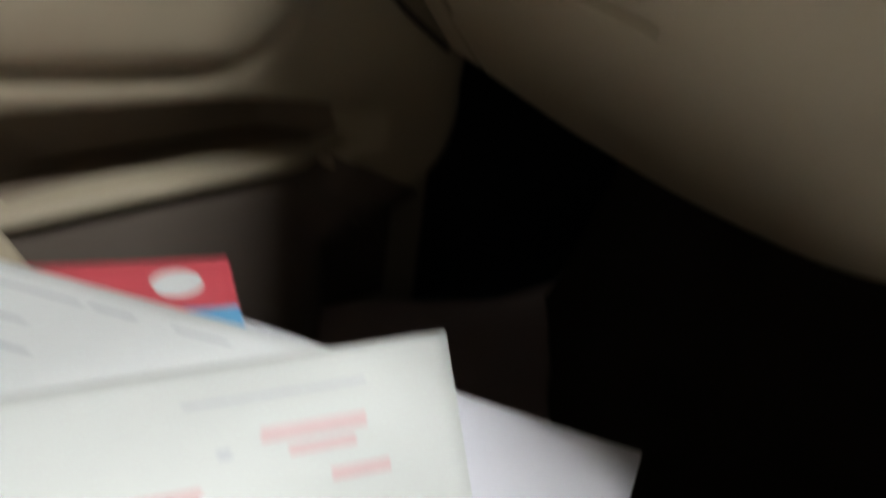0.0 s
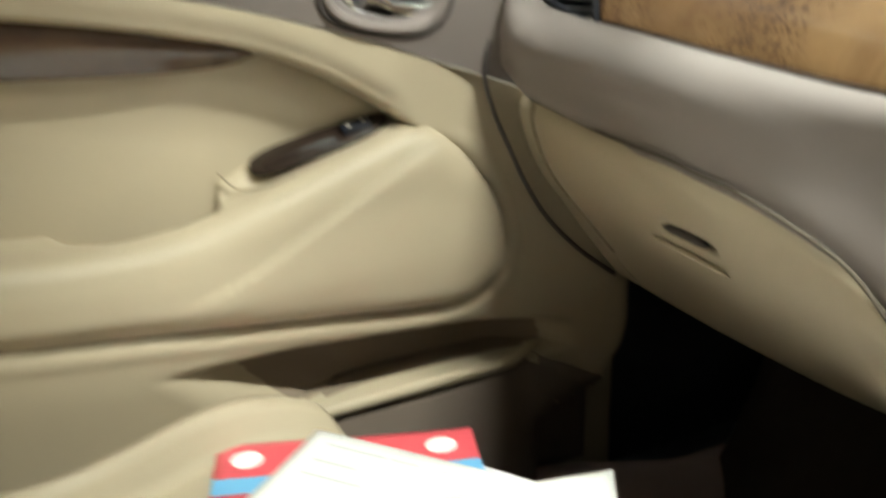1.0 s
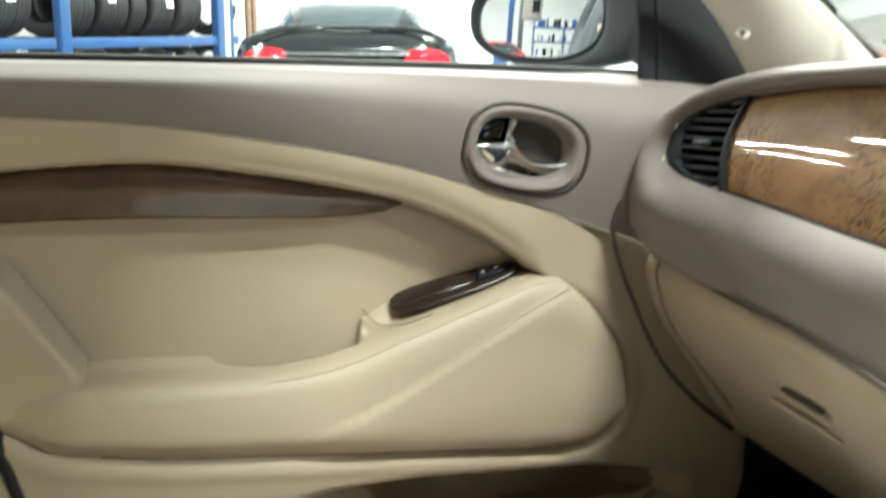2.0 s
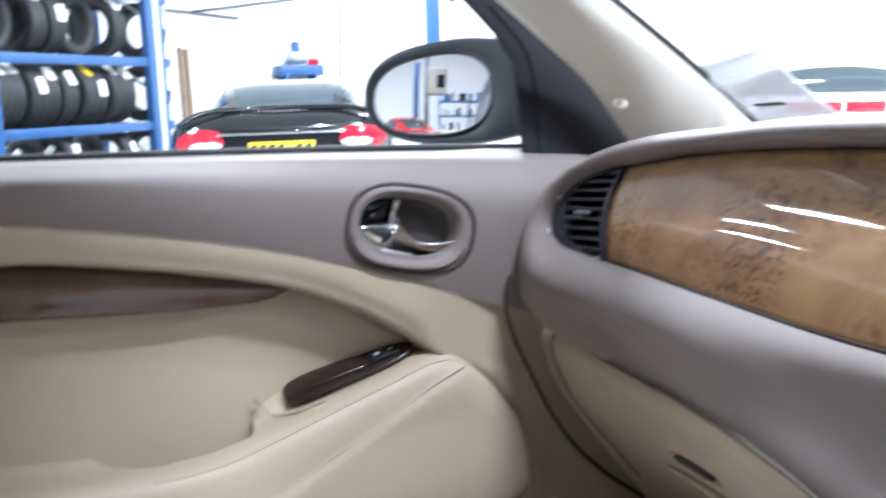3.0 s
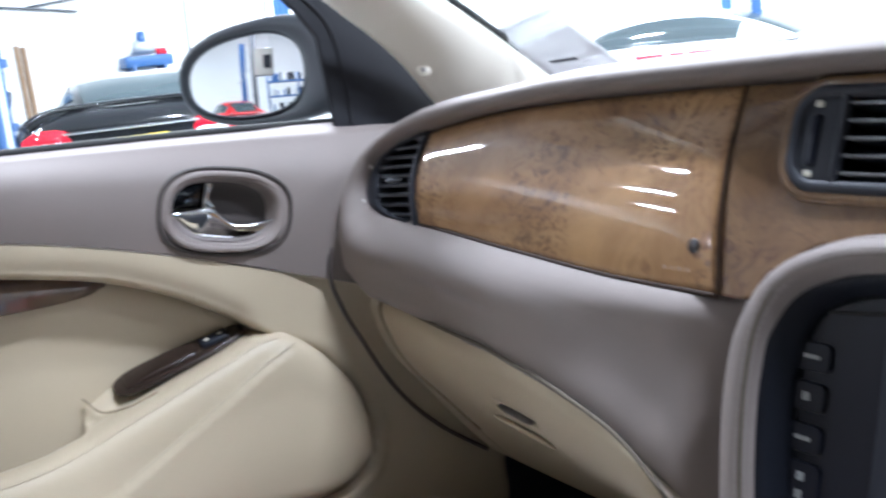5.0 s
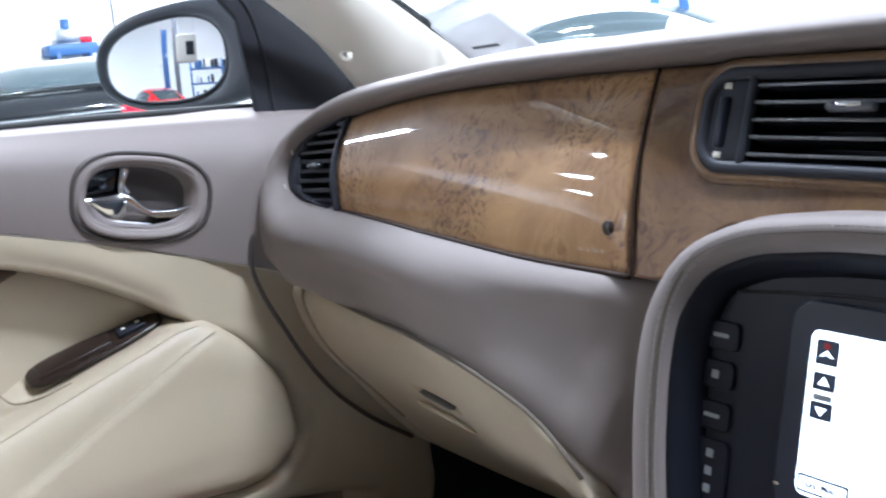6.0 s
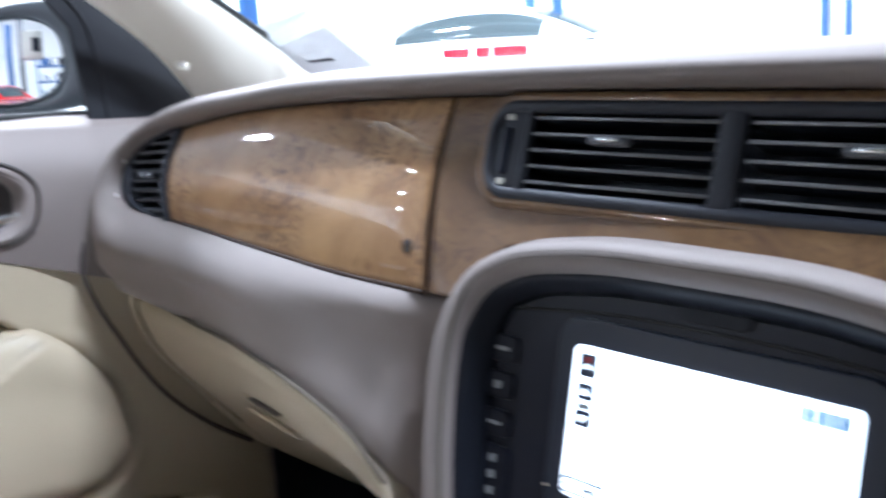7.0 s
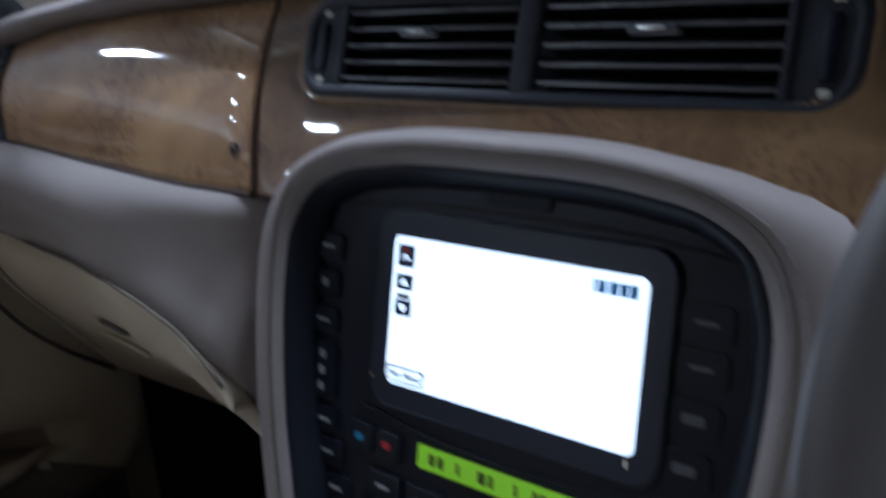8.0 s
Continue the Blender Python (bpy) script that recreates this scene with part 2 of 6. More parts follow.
MIRROR = material("silvered_mirror", (0.92, 0.93, 0.94), rough=0.0, metal=1.0, vary=0.0, bump=0.0)
MIRROR.node_tree.nodes["Principled BSDF"].inputs["Roughness"].default_value = 0.0
for l in list(MIRROR.node_tree.nodes["Principled BSDF"].inputs["Roughness"].links):
    MIRROR.node_tree.links.remove(l)

# walnut of the door inlay, its colours darkened for the shaded, down-turned face
SHADEWOOD = burr_wood()
SHADEWOOD.name = "shaded_walnut"
for nd in SHADEWOOD.node_tree.nodes:
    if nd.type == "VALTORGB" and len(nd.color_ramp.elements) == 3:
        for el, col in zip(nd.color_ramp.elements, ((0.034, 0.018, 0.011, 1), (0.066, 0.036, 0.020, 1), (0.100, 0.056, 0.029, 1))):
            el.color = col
# cream of the pocket's hollow, with its shade put into the colour
POCKETIN = material("pocket_shade_brown", (0.21, 0.165, 0.125), rough=0.7, vary=0.12, fine=500, bump=0.15)
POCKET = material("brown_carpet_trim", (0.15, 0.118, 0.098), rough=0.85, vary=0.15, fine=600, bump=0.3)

# ---- the passenger door ----
belt = fn([(-0.5, 0.985), (0.08, 0.976), (0.25, 0.972), (0.45, 0.966), (0.56, 0.961), (0.72, 0.950)])
seam = fn([(-0.5, 0.945), (0.024, 0.933), (0.104, 0.926), (0.2, 0.911), (0.29, 0.893), (0.39, 0.864), (0.478, 0.833), (0.544, 0.809), (0.7, 0.75)])
band = fn([(-0.5, 0.87), (-0.1, 0.885), (0.03, 0.897), (0.104, 0.898), (0.2, 0.885), (0.282, 0.868), (0.33, 0.8555), (0.374, 0.838), (0.416, 0.815), (0.458, 0.786), (0.50, 0.745), (0.56, 0.68)])
wood_low = fn([(-0.075, 0.852), (-0.03, 0.848), (0.011, 0.848), (0.099, 0.846), (0.193, 0.841), (0.269, 0.839), (0.308, 0.8415), (0.322, 0.8445), (0.332, 0.8495)])
arm_top = fn([(-0.04, 0.69), (0.0, 0.703), (0.08, 0.704), (0.177, 0.699), (0.26, 0.705), (0.337, 0.7285), (0.424, 0.757), (0.465, 0.769), (0.486, 0.7675), (0.500, 0.756), (0.532, 0.722), (0.556, 0.676), (0.563, 0.645)])
arm_low = fn([(-0.04, 0.685), (-0.01, 0.672), (0.011, 0.657), (0.071, 0.641), (0.215, 0.622), (0.38, 0.603), (0.47, 0.593), (0.508, 0.591), (0.540, 0.601), (0.557, 0.622), (0.563, 0.645)])


def arm_outline(n=220):
    """The closed outline of the armrest pad in (y, z), from its upper front corner round the nose and along its lower edge."""
    nose = [(y, arm_top(y)) for y in np.linspace(0.480, 0.5628, 60)]
    under = [(y, arm_low(y)) for y in np.linspace(0.5628, -0.02, n - 60)]
    return np.array(nose + under)


ARM_LINE = arm_outline()
front_edge = fn([(0.24, 0.45), (0.40, 0.50), (0.425, 0.585), (0.446, 0.680), (0.478, 0.733), (0.512, 0.748), (0.55, 0.745), (0.60, 0.745), (0.70, 0.80)])
pocket_top = fn([(0.10, 0.586), (0.228, 0.585), (0.36, 0.583), (0.45, 0.576), (0.53, 0.569), (0.60, 0.555), (0.66, 0.540)])


def door_depth(y, z):
    """How far in the cream door skin stands, over its length and height."""
    y, z = np.asarray(y, float), np.asarray(z, float)
    x = -0.690 - 0.010 * S((0.62 - z) / 0.12)
    inside = S((band(y) - z) / 0.006) * S((z - arm_low(y) - 0.012) / 0.02) * S((0.505 - y) / 0.03)
    back = 1 - S((np.clip(0.042 - (z - 0.729) * 0.63, -0.08, 0.05) - y) / 0.008) * S((0.815 - z) / 0.02)
    x = x - (0.034 + 0.018 * S((band(y) - z) / 0.10)) * inside * back
    x = x - 0.006 * np.exp(-(((z - band(y)) / 0.012) ** 2)) * S((0.47 - y) / 0.03)
    # groove and soft ridge round the armrest pad
    shape = np.broadcast(y, z).shape
    yy, zz = np.broadcast_to(y, shape).ravel(), np.broadcast_to(z, shape).ravel()
    d = np.min(np.hypot(yy[:, None] - ARM_LINE[None, :, 0], zz[:, None] - ARM_LINE[None, :, 1]), 1).reshape(shape)
    x = x + (0.0022 * np.exp(-(((d - 0.014) / 0.007) ** 2)) * (1 - inside) - 0.006 * np.exp(-((d / 0.0042) ** 2))) * S((0.768 - z) / 0.03)
    # map pocket: an open hollow that runs out softly towards the rear
    deep = S((y - 0.20 - (0.585 - z) * 1.1) / 0.15) * S((0.665 - y) / 0.09)
    x = x - 0.060 * S((pocket_top(y) - z) / 0.012) * S((z - 0.500) / 0.008) * deep
    # the panel rolls away at its front lower corner
    return x - 0.09 * S((y - front_edge(z) + 0.030) / 0.045) ** 1.5


def oval(u, v, p=2.6):
    return (np.abs(u) ** p + np.abs(v) ** p) ** (1 / p)


HC, HROT = (0.4435, 0.8955), radians(-11)   # the door handle's centre (y, z) and its tilt


def handle_uv(y, z):
    a, b = y - HC[0], z - HC[1]
    return a * math.cos(HROT) + b * math.sin(HROT), -a * math.sin(HROT) + b * math.cos(HROT)


def upper_depth(y, z):
    t = (z - seam(y)) / (belt(y) - seam(y))
    x = -0.685 + 0.008 * np.sin(np.clip(t, 0, 1) * math.pi) + 0.010 * S((y - 0.48) / 0.08) - 0.020 * S((t - 0.55) / 0.45) ** 2 - 0.03 * np.clip((t - 0.93) / 0.07, 0, 1) ** 2
    u, v = handle_uv(y, z)
    return x - 0.030 * S((1.0 - oval(u / 0.0515, v / 0.0305)) / 0.22)


door = thing("car_door", "closed front passenger door with taupe and cream leather and walnut inlay", "door", (-0.72, 0.1, 0.25))
ys = np.concatenate([np.linspace(-0.5, -0.06, 40)[:-1], np.linspace(-0.06, 0.78, 300)])
rows = []
levels = np.concatenate([np.linspace(0.24, 0.43, 20)[:-1], np.linspace(0.43, 0.494, 16)[:-1], np.linspace(0.494, 0.512, 14)[:-1], np.linspace(0.512, 0.60, 34)[:-1]])
for k in range(len(levels) + 140):
    if k < len(levels):
        z = np.full(len(ys), levels[k])
    else:
        z = 0.60 + (seam(ys) - 0.60) * (k - len(levels)) / 139
    rows.append(np.stack([door_depth(ys, z), ys, z], 1))
skin = sheet("door_skin", np.array(rows), CREAM, door, 0.004, flip=True, label="cream leather door lining with recess and map pocket")
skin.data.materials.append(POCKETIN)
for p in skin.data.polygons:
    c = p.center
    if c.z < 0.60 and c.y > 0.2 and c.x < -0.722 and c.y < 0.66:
        p.material_index = 1          # inside of the map pocket: cream moulding browned for its shade
rows = []
for t in np.linspace(0, 1, 90):
    z = seam(ys) + 0.0006 + (belt(ys) - seam(ys)) * t
    rows.append(np.stack([upper_depth(ys, z), ys, z], 1))
upper = sheet("upper_panel", np.array(rows), TAUPE, door, 0.004, flip=True, label="taupe leather upper door panel")
upper.modifiers["thickness"].offset = 1
tube("piping", np.stack([door_depth(ys, seam(ys)) + 0.0005, ys, seam(ys) - 0.001], 1)[::3], 0.0016, PALE, door, sides=6)
tube("window_seal", np.stack([np.full(60, -0.731), np.linspace(-0.5, 0.605, 60), belt(np.linspace(-0.5, 0.605, 60)) + 0.0005], 1), 0.0045, RUBBER, door, "black rubber window seal", sides=8)

# armrest
arm_seam = fn([(0.2, 0.634), (0.25, 0.650), (0.30, 0.667), (0.36, 0.697), (0.413, 0.724), (0.450, 0.744), (0.492, 0.763), (0.57, 0.79)])
ya = np.concatenate([np.linspace(-0.039, -0.02, 8), np.linspace(-0.015, 0.28, 60)[:-1], np.linspace(0.28, 0.31, 16)[:-1], np.linspace(0.31, 0.50, 44), 0.562 - 0.06 * np.linspace(1, 0, 26)[1:] ** 2])
rows = []
for y in ya:
    zt, zb = arm_top(y), arm_low(y)
    e = np.clip((zt - zb) / 0.075, 0, 1) ** 0.5
    cup = S((y - 0.150) / 0.06) * S((0.300 - y) / 0.012)
    scoop = 0.058 * cup
    xi = -0.728 + 0.022 * cup
    zm = (zt + zb) / 2
    xf = -0.703 + 0.033 * e
    up = 0.012 * S((y - 0.275) / 0.06) * S((0.53 - y) / 0.04)
    prof = [(-0.785, zt + 0.012 + up * 1.7 - scoop), (-0.755, zt + 0.012 + up * 1.3 - scoop), (xi - 0.008, zt + 0.009 + up * 0.8 - 0.9 * scoop), (xi - 0.002, zt + 0.007 + up * 0.6 - 0.25 * scoop), (xi + 0.003, zt + 0.005), (max(-0.704, xi + 0.008), zt + 0.004),
            (-0.703 + 0.019 * e, zt + 0.0005), (-0.703 + 0.026 * e, zt - 0.007 * e), (-0.703 + 0.030 * e, zt - 0.018 * e), (xf - 0.001, zt - 0.35 * (zt - zb)), (xf, zm), (xf - 0.002, zb + 0.25 * (zt - zb)),
            (-0.703 + 0.022 * e, zb + 0.010 * e), (-0.703 + 0.012 * e, zb + 0.002 * e), (-0.712, zb), (-0.73, zb + 0.004)]
    prof = spl(prof, 60)
    # the padded panel below the diagonal seam stands a little proud
    proud = 0.0042 * S((arm_seam(y) - prof[:, 1]) / 0.005) * S((prof[:, 0] + 0.702) / 0.008) * S((y - 0.22) / 0.06) * e
    rows.append([(x, y, z) for x, z in prof + np.stack([proud, 0 * proud], 1)])
sheet("armrest", np.array(rows), CREAM, door, 0, flip=True, label="padded cream leather armrest with pull scoop")


def arm_face(y, z):
    zt, zb = arm_top(y), arm_low(y)
    return -0.703 + 0.033 * np.clip((zt - zb) / 0.075, 0, 1) ** 0.5


tube("armrest_seam", np.stack([[arm_face(y, 0) - 0.0006, y, arm_seam(y)] for y in np.linspace(0.25, 0.490, 40)]), 0.0007, SEAMFAINT, door, sides=6)
# dark tube lies in the seam's groove and paints its shade
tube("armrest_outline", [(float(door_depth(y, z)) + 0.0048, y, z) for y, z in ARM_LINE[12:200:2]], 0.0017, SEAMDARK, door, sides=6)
tube("stitch_line", np.stack([[-0.6800, y, arm_top(y) - 0.0020] for y in np.linspace(0.20, 0.478, 60)]), 0.0006, CREAM, door, sides=5)

yb = np.linspace(0.335, 0.466, 40)
# dark tube paints the shade under the overhanging band
tube("recess_crease", np.stack([door_depth(yb, band(yb) - 0.0065) + 0.0062, yb, band(yb) - 0.0062], 1), 0.0026, SEAMDARK, door, sides=6)

# wood inlay on the door
yw = np.linspace(-0.075, 0.332, 90)
top = np.minimum(band(yw) - 0.006, 0.852 + 0.042 * np.sqrt(np.clip((yw + 0.075) / 0.11, 0, 1)))
rows = []
for t in np.linspace(0, 1, 16):
    z = wood_low(yw) + (top - wood_low(yw)) * t
    rows.append(np.stack([-0.7195 + 0.010 * math.sin(math.pi * t ** 2.2) ** 0.5 * S((0.34 - yw) / 0.02), yw, z], 1))
sheet("wood_inlay", np.array(rows), SHADEWOOD, door, 0.006, flip=True, label="lacquered walnut inlay strip, darkened for its shaded face")
tube("inlay_edge", np.stack([np.full(90, -0.7165), yw, top - 0.0016], 1), 0.0021, SHADEWOOD, door, "polished upper edge of the inlay", sides=10)
tube("wood_inlay_shadow_gap", np.stack([np.full(90, -0.7215), yw, wood_low(yw) - 0.001], 1), 0.0022, SEAMDARK, door, sides=6)

tube("door_edge_gap", spl([(-0.673, 0.556, 0.890), (-0.675, 0.543, 0.850), (-0.675, 0.536, 0.815), (-0.675, 0.545, 0.780), (-0.676, 0.562, 0.744), (-0.677, 0.580, 0.708), (-0.679, 0.606, 0.668), (-0.682, 0.645, 0.627), (-0.684, 0.698, 0.585)], 70) + np.array((0.0015, -0.001, 0.0)), 0.0024, DISH, door, "dark gap seal between door and dashboard", sides=8)
tube("rear_edge_seal", spl([(-0.685, -0.05, 0.80), (-0.688, -0.030, 0.70), (-0.690, -0.014, 0.634), (-0.692, 0.012, 0.54), (-0.694, 0.05, 0.40)], 30), 0.007, RUBBER, door, "black rear edge seal", sides=8)
# window switch panel on the armrest
SF = basis((-0.7205, 0.391, 0.7585), (0.100, 0.965, 0.255), (-1, 0.10, 0.46))
if (SF.to_3x3() @ Vector((0, 0, 1))).z < 0:
    SF = SF @ Matrix.Diagonal((1, -1, -1, 1))
BROWNBLACK = material("gloss_brown_black", (0.022, 0.014, 0.011), rough=0.22, vary=0.1, scale=20, bump=0.02)
sw = plate("switch_panel", [(0.066 * math.copysign(abs(math.cos(a)) ** 0.75, math.cos(a)), (0.0170 - 0.003 * math.cos(a)) * math.copysign(abs(math.sin(a)) ** 0.7, math.sin(a))) for a in np.linspace(0, 2 * math.pi, 49)[:-1]], 0.0045, SF, BROWNBLACK, door, 0.002, "gloss dark brown window switch panel", smooth=True)
q = part("window_switch", box_bm(0.028, 0.014, 0.006, (0.036, 0, 0.006), 0.0025, 3), BLACK, sw)
q.data.transform(SF)
q = part("pull_lip", box_bm(0.070, 0.020, 0.005, (-0.020, 0.001, 0.005), 0.0024, 3), BROWNBLACK, sw)
q.data.transform(SF)
for u in (0.029, 0.043):
    q = part("switch_mark", box_bm(0.004, 0.003, 0.0008, (u, 0.0, 0.0092), 0.0002, 1), PALE, sw)
    q.data.transform(SF)
tube("switch_groove", spl([(-0.7318, 0.300, 0.742), (-0.7155, 0.312, 0.7300), (-0.7045, 0.332, 0.7320), (-0.699, 0.36, 0.7400)], 30), 0.0011, SEAMSOFT, door, sides=6)
yp = np.linspace(0.14, 0.628, 70)
lip_x = -0.684 - 0.030 * S((yp - 0.56) / 0.07)
tube("pocket_rim", np.stack([lip_x, yp, 0.5095 + 0.004 * np.sin((yp - 0.3) * 6)], 1), 0.0075 * np.sqrt(np.clip(1 - np.linspace(-1, 1, 70) ** 8, 0.01, 1)), CREAM, door, "rolled lip of the map pocket", sides=10)
# past y 0.62 the brown runs on to darken the door as shade
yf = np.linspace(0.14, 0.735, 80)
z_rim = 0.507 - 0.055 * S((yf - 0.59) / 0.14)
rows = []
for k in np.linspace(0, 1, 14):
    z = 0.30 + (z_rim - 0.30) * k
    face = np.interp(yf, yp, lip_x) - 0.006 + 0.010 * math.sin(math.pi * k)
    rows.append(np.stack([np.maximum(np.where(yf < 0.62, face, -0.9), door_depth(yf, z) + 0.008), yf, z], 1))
sheet("map_pocket_front", np.array(rows), POCKET, door, 0.004, flip=True, label="dark brown map pocket front, run on over the shaded lower door")

# door handle: bezel ring, dish in the panel coloured dark for shade, chrome lever


def handle_point(u, v, x):
    return (x, HC[0] + u * math.cos(HROT) - v * math.sin(HROT), HC[1] + u * math.sin(HROT) + v * math.cos(HROT))


def ring(ru, rv, p, n=72):
    out = []
    for k in range(n):
        a = 2 * math.pi * k / n
        c, s = math.cos(a), math.sin(a)
        r = (abs(c) ** p + abs(s) ** p) ** (-1 / p)
        out.append((ru * r * c, rv * r * s))
    return out


opener = part("door_handle", tube_mesh("door_handle", [handle_point(u, v, upper_depth(HC[0], HC[1] + 0.037) + 0.0020) for u, v in ring(0.0548, 0.0343, 2.7)], 0.0032, sides=10, closed=True, squash=0.9, up=(1, 0, 0)), TAUPE, door, "chrome lever in an oval taupe surround")
def on_upper(u, v, lift):
    p = handle_point(u, v, 0)
    return (float(upper_depth(np.array(p[1]), np.array(p[2]))) + lift, p[1], p[2])


tube("surround_groove", [on_upper(u, v, 0.0004) for u, v in ring(0.0618, 0.0398, 2.7)], 0.0022, DISH, opener, sides=6, closed=True)
X0 = float(upper_depth(np.array(HC[0]), np.array(HC[1] + 0.037))) + 0.0012
rows = [[handle_point(u, v, X0 - 0.021 * (1 - q ** 9)) for u, v in ring(0.0530 * q, 0.0325 * q, 2.7)] for q in np.linspace(0.01, 1, 20)]
sheet("dish", np.array(rows), DISH, opener, 0, closed=True, flip=False, label="taupe dish behind the lever, coloured dark for its shade")


def lever_band():
    top = spl([(-0.047, -0.003), (-0.030, 0.0005), (-0.011, 0.0028), (-0.002, -0.004), (0.007, -0.0095), (0.0216, -0.0102), (0.048, -0.0056)], 40)
    low = spl([(-0.0455, -0.011), (-0.040, -0.0185), (-0.0314, -0.0245), (-0.008, -0.0285), (0.0208, -0.0280), (0.038, -0.0225), (0.0490, -0.0135)], 40)
    P = []
    for k, (a, b) in enumerate(zip(top, low)):
        q = k / 39
        base = -0.6965 + 0.008 * S(q / 0.35) - 0.002 * S((q - 0.6) / 0.4)
        ring_ = []
        for g in np.linspace(0, 2 * math.pi, 29)[:-1]:
            c, d = math.cos(g), math.sin(g)
            c, d = math.copysign(abs(c) ** 0.7, c), math.copysign(abs(d) ** 0.7, d)
            m = (a + b) / 2 + (a - b) / 2 * c
            ring_.append(handle_point(m[0], m[1], base + 0.0062 * d * (1 if d > 0 else 0.4) + 0.0022 * c))
        P.append(ring_)
    return np.array(P)


LB = lever_band()
sheet("lever", LB, CHROME, opener, 0, closed=True, flip=True, label="polished chrome lever")
part("lever_end", mesh_of("lever_end", LB[-1], [tuple(range(28))]), CHROME, opener)
plate("lock_flag", [(-0.0470, 0.000), (-0.0120, 0.003), (-0.0155, 0.0255), (-0.026, 0.0243), (-0.039, 0.0200), (-0.0460, 0.0125)], 0.006, basis(handle_point(0, 0, -0.6995), (0, math.cos(HROT), math.sin(HROT)), (0, -math.sin(HROT), math.cos(HROT))), SMOKED, opener, 0.002, "dark mirrored lock flag", smooth=True)
tube("lock_prong", [handle_point(u, v, x) for u, v, x in spl([(-0.0125, 0.001, -0.6885), (-0.0155, 0.009, -0.689), (-0.0145, 0.018, -0.6895), (-0.0125, 0.0262, -0.690)], 16)], np.array([0.0062, 0.0058, 0.0052, 0.0046, 0.004, 0.0036, 0.0032, 0.003, 0.003, 0.0031, 0.0033, 0.0036, 0.004, 0.0043, 0.0043, 0.0036]), CHROME, opener, sides=12, squash=0.5, up=(1, 0, 0))

# ---- the dashboard ----
dash = thing("dashboard", "taupe leather dashboard with lacquered walnut fascia and air vents", "dashboard", (0, 0.7, 0.3))
zwt = fn([(-0.60, 0.938), (-0.567, 0.947), (-0.506, 0.958), (-0.395, 0.968), (-0.282, 0.973), (-0.1, 0.977), (0.0, 0.978), (0.3, 0.973), (0.7, 0.95)])
zwb = fn([(-0.60, 0.8705), (-0.554, 0.870), (-0.415, 0.864), (-0.292, 0.861), (-0.2, 0.863), (0.0, 0.863), (0.7, 0.87)])
ywt = fn([(-0.62, 0.596), (-0.567, 0.604), (-0.4, 0.609), (-0.2, 0.608), (0.0, 0.602), (0.7, 0.60)])
ywb = fn([(-0.62, 0.570), (-0.554, 0.574), (-0.4, 0.570), (-0.19, 0.557), (0.0, 0.552), (0.7, 0.55)])
crest = fn([(-0.66, 0.940), (-0.62, 0.959), (-0.577, 0.970), (-0.512, 0.978), (-0.464, 0.982), (-0.382, 0.990), (-0.222, 0.996), (0.0, 1.0), (0.3, 0.999), (0.7, 0.97)])
pad_low = fn([(-0.68, 0.790), (-0.654, 0.788), (-0.596, 0.782), (-0.55, 0.780), (-0.50, 0.780), (-0.45, 0.782), (-0.40, 0.782), (-0.35, 0.782), (-0.31, 0.777), (-0.28, 0.772), (-0.26, 0.767), (-0.245, 0.760), (-0.232, 0.751), (-0.222, 0.743), (-0.207, 0.729), (-0.19, 0.712), (-0.15, 0.67)])
lid_y = fn([(-0.68, 0.571), (-0.60, 0.573), (-0.55, 0.569), (-0.50, 0.563), (-0.45, 0.556), (-0.40, 0.547), (-0.35, 0.538), (-0.31, 0.534), (-0.26, 0.530), (-0.20, 0.530)])


def fascia(x, t, bulge=None):
    """A point of the walnut fascia: t runs from its lower edge to its upper one."""
    if bulge is None:
        bulge = 0.010 - 0.008 * S((x + 0.23) / 0.08)
    return (x, ywb(x) + (ywt(x) - ywb(x)) * t - bulge * math.sin(math.pi * t), zwb(x) + (zwt(x) - zwb(x)) * t)


# padded surround: inner edge, ridge and outer edge, from the top right round the end by the door to the lower right
stations = []
for x in np.linspace(0.70, -0.555, 70):
    y, z, c = ywt(x), zwt(x), crest(x)
    h = c - z
    stations.append([(x, y + 0.014, z - 0.002), (x, y + 0.004, z + 0.0005), (x, y - 0.005, z + 0.0025), (x, y - 0.0175, z + 0.33 * h), (x, y - 0.0225, z + 0.64 * h), (x, y - 0.0165, c - 0.0035), (x, y - 0.002, c), (x, y + 0.05, c - 0.002), (x, y + 0.10, c - 0.008)])
ends = []
OUTW = np.array((0.30, -0.94, 0.12))
for inner, outer, lift in (((-0.585, 0.602, 0.949), (-0.622, 0.600, 0.960), 0.013), ((-0.615, 0.595, 0.942), (-0.650, 0.590, 0.947), 0.013), ((-0.641, 0.586, 0.928), (-0.666, 0.580, 0.931), 0.013),
                           ((-0.655, 0.575, 0.910), (-0.671, 0.565, 0.909), 0.013), ((-0.656, 0.568, 0.891), (-0.672, 0.554, 0.881), 0.013), ((-0.646, 0.564, 0.879), (-0.672, 0.543, 0.850), 0.014),
                           ((-0.623, 0.564, 0.873), (-0.671, 0.534, 0.815), 0.014), ((-0.590, 0.569, 0.872), (-0.662, 0.538, 0.793), 0.014)):
    I, O = np.array(inner), np.array(outer)
    ends.append([I + (0, 0.014, 0), I, I * 0.84 + O * 0.16 + OUTW * lift * 0.55, I * 0.62 + O * 0.38 + OUTW * lift, I * 0.38 + O * 0.62 + OUTW * lift * 0.95, I * 0.16 + O * 0.84 + OUTW * lift * 0.5, O, O + (-0.008, 0.04, 0), O + (-0.016, 0.09, 0)])
stations += ends
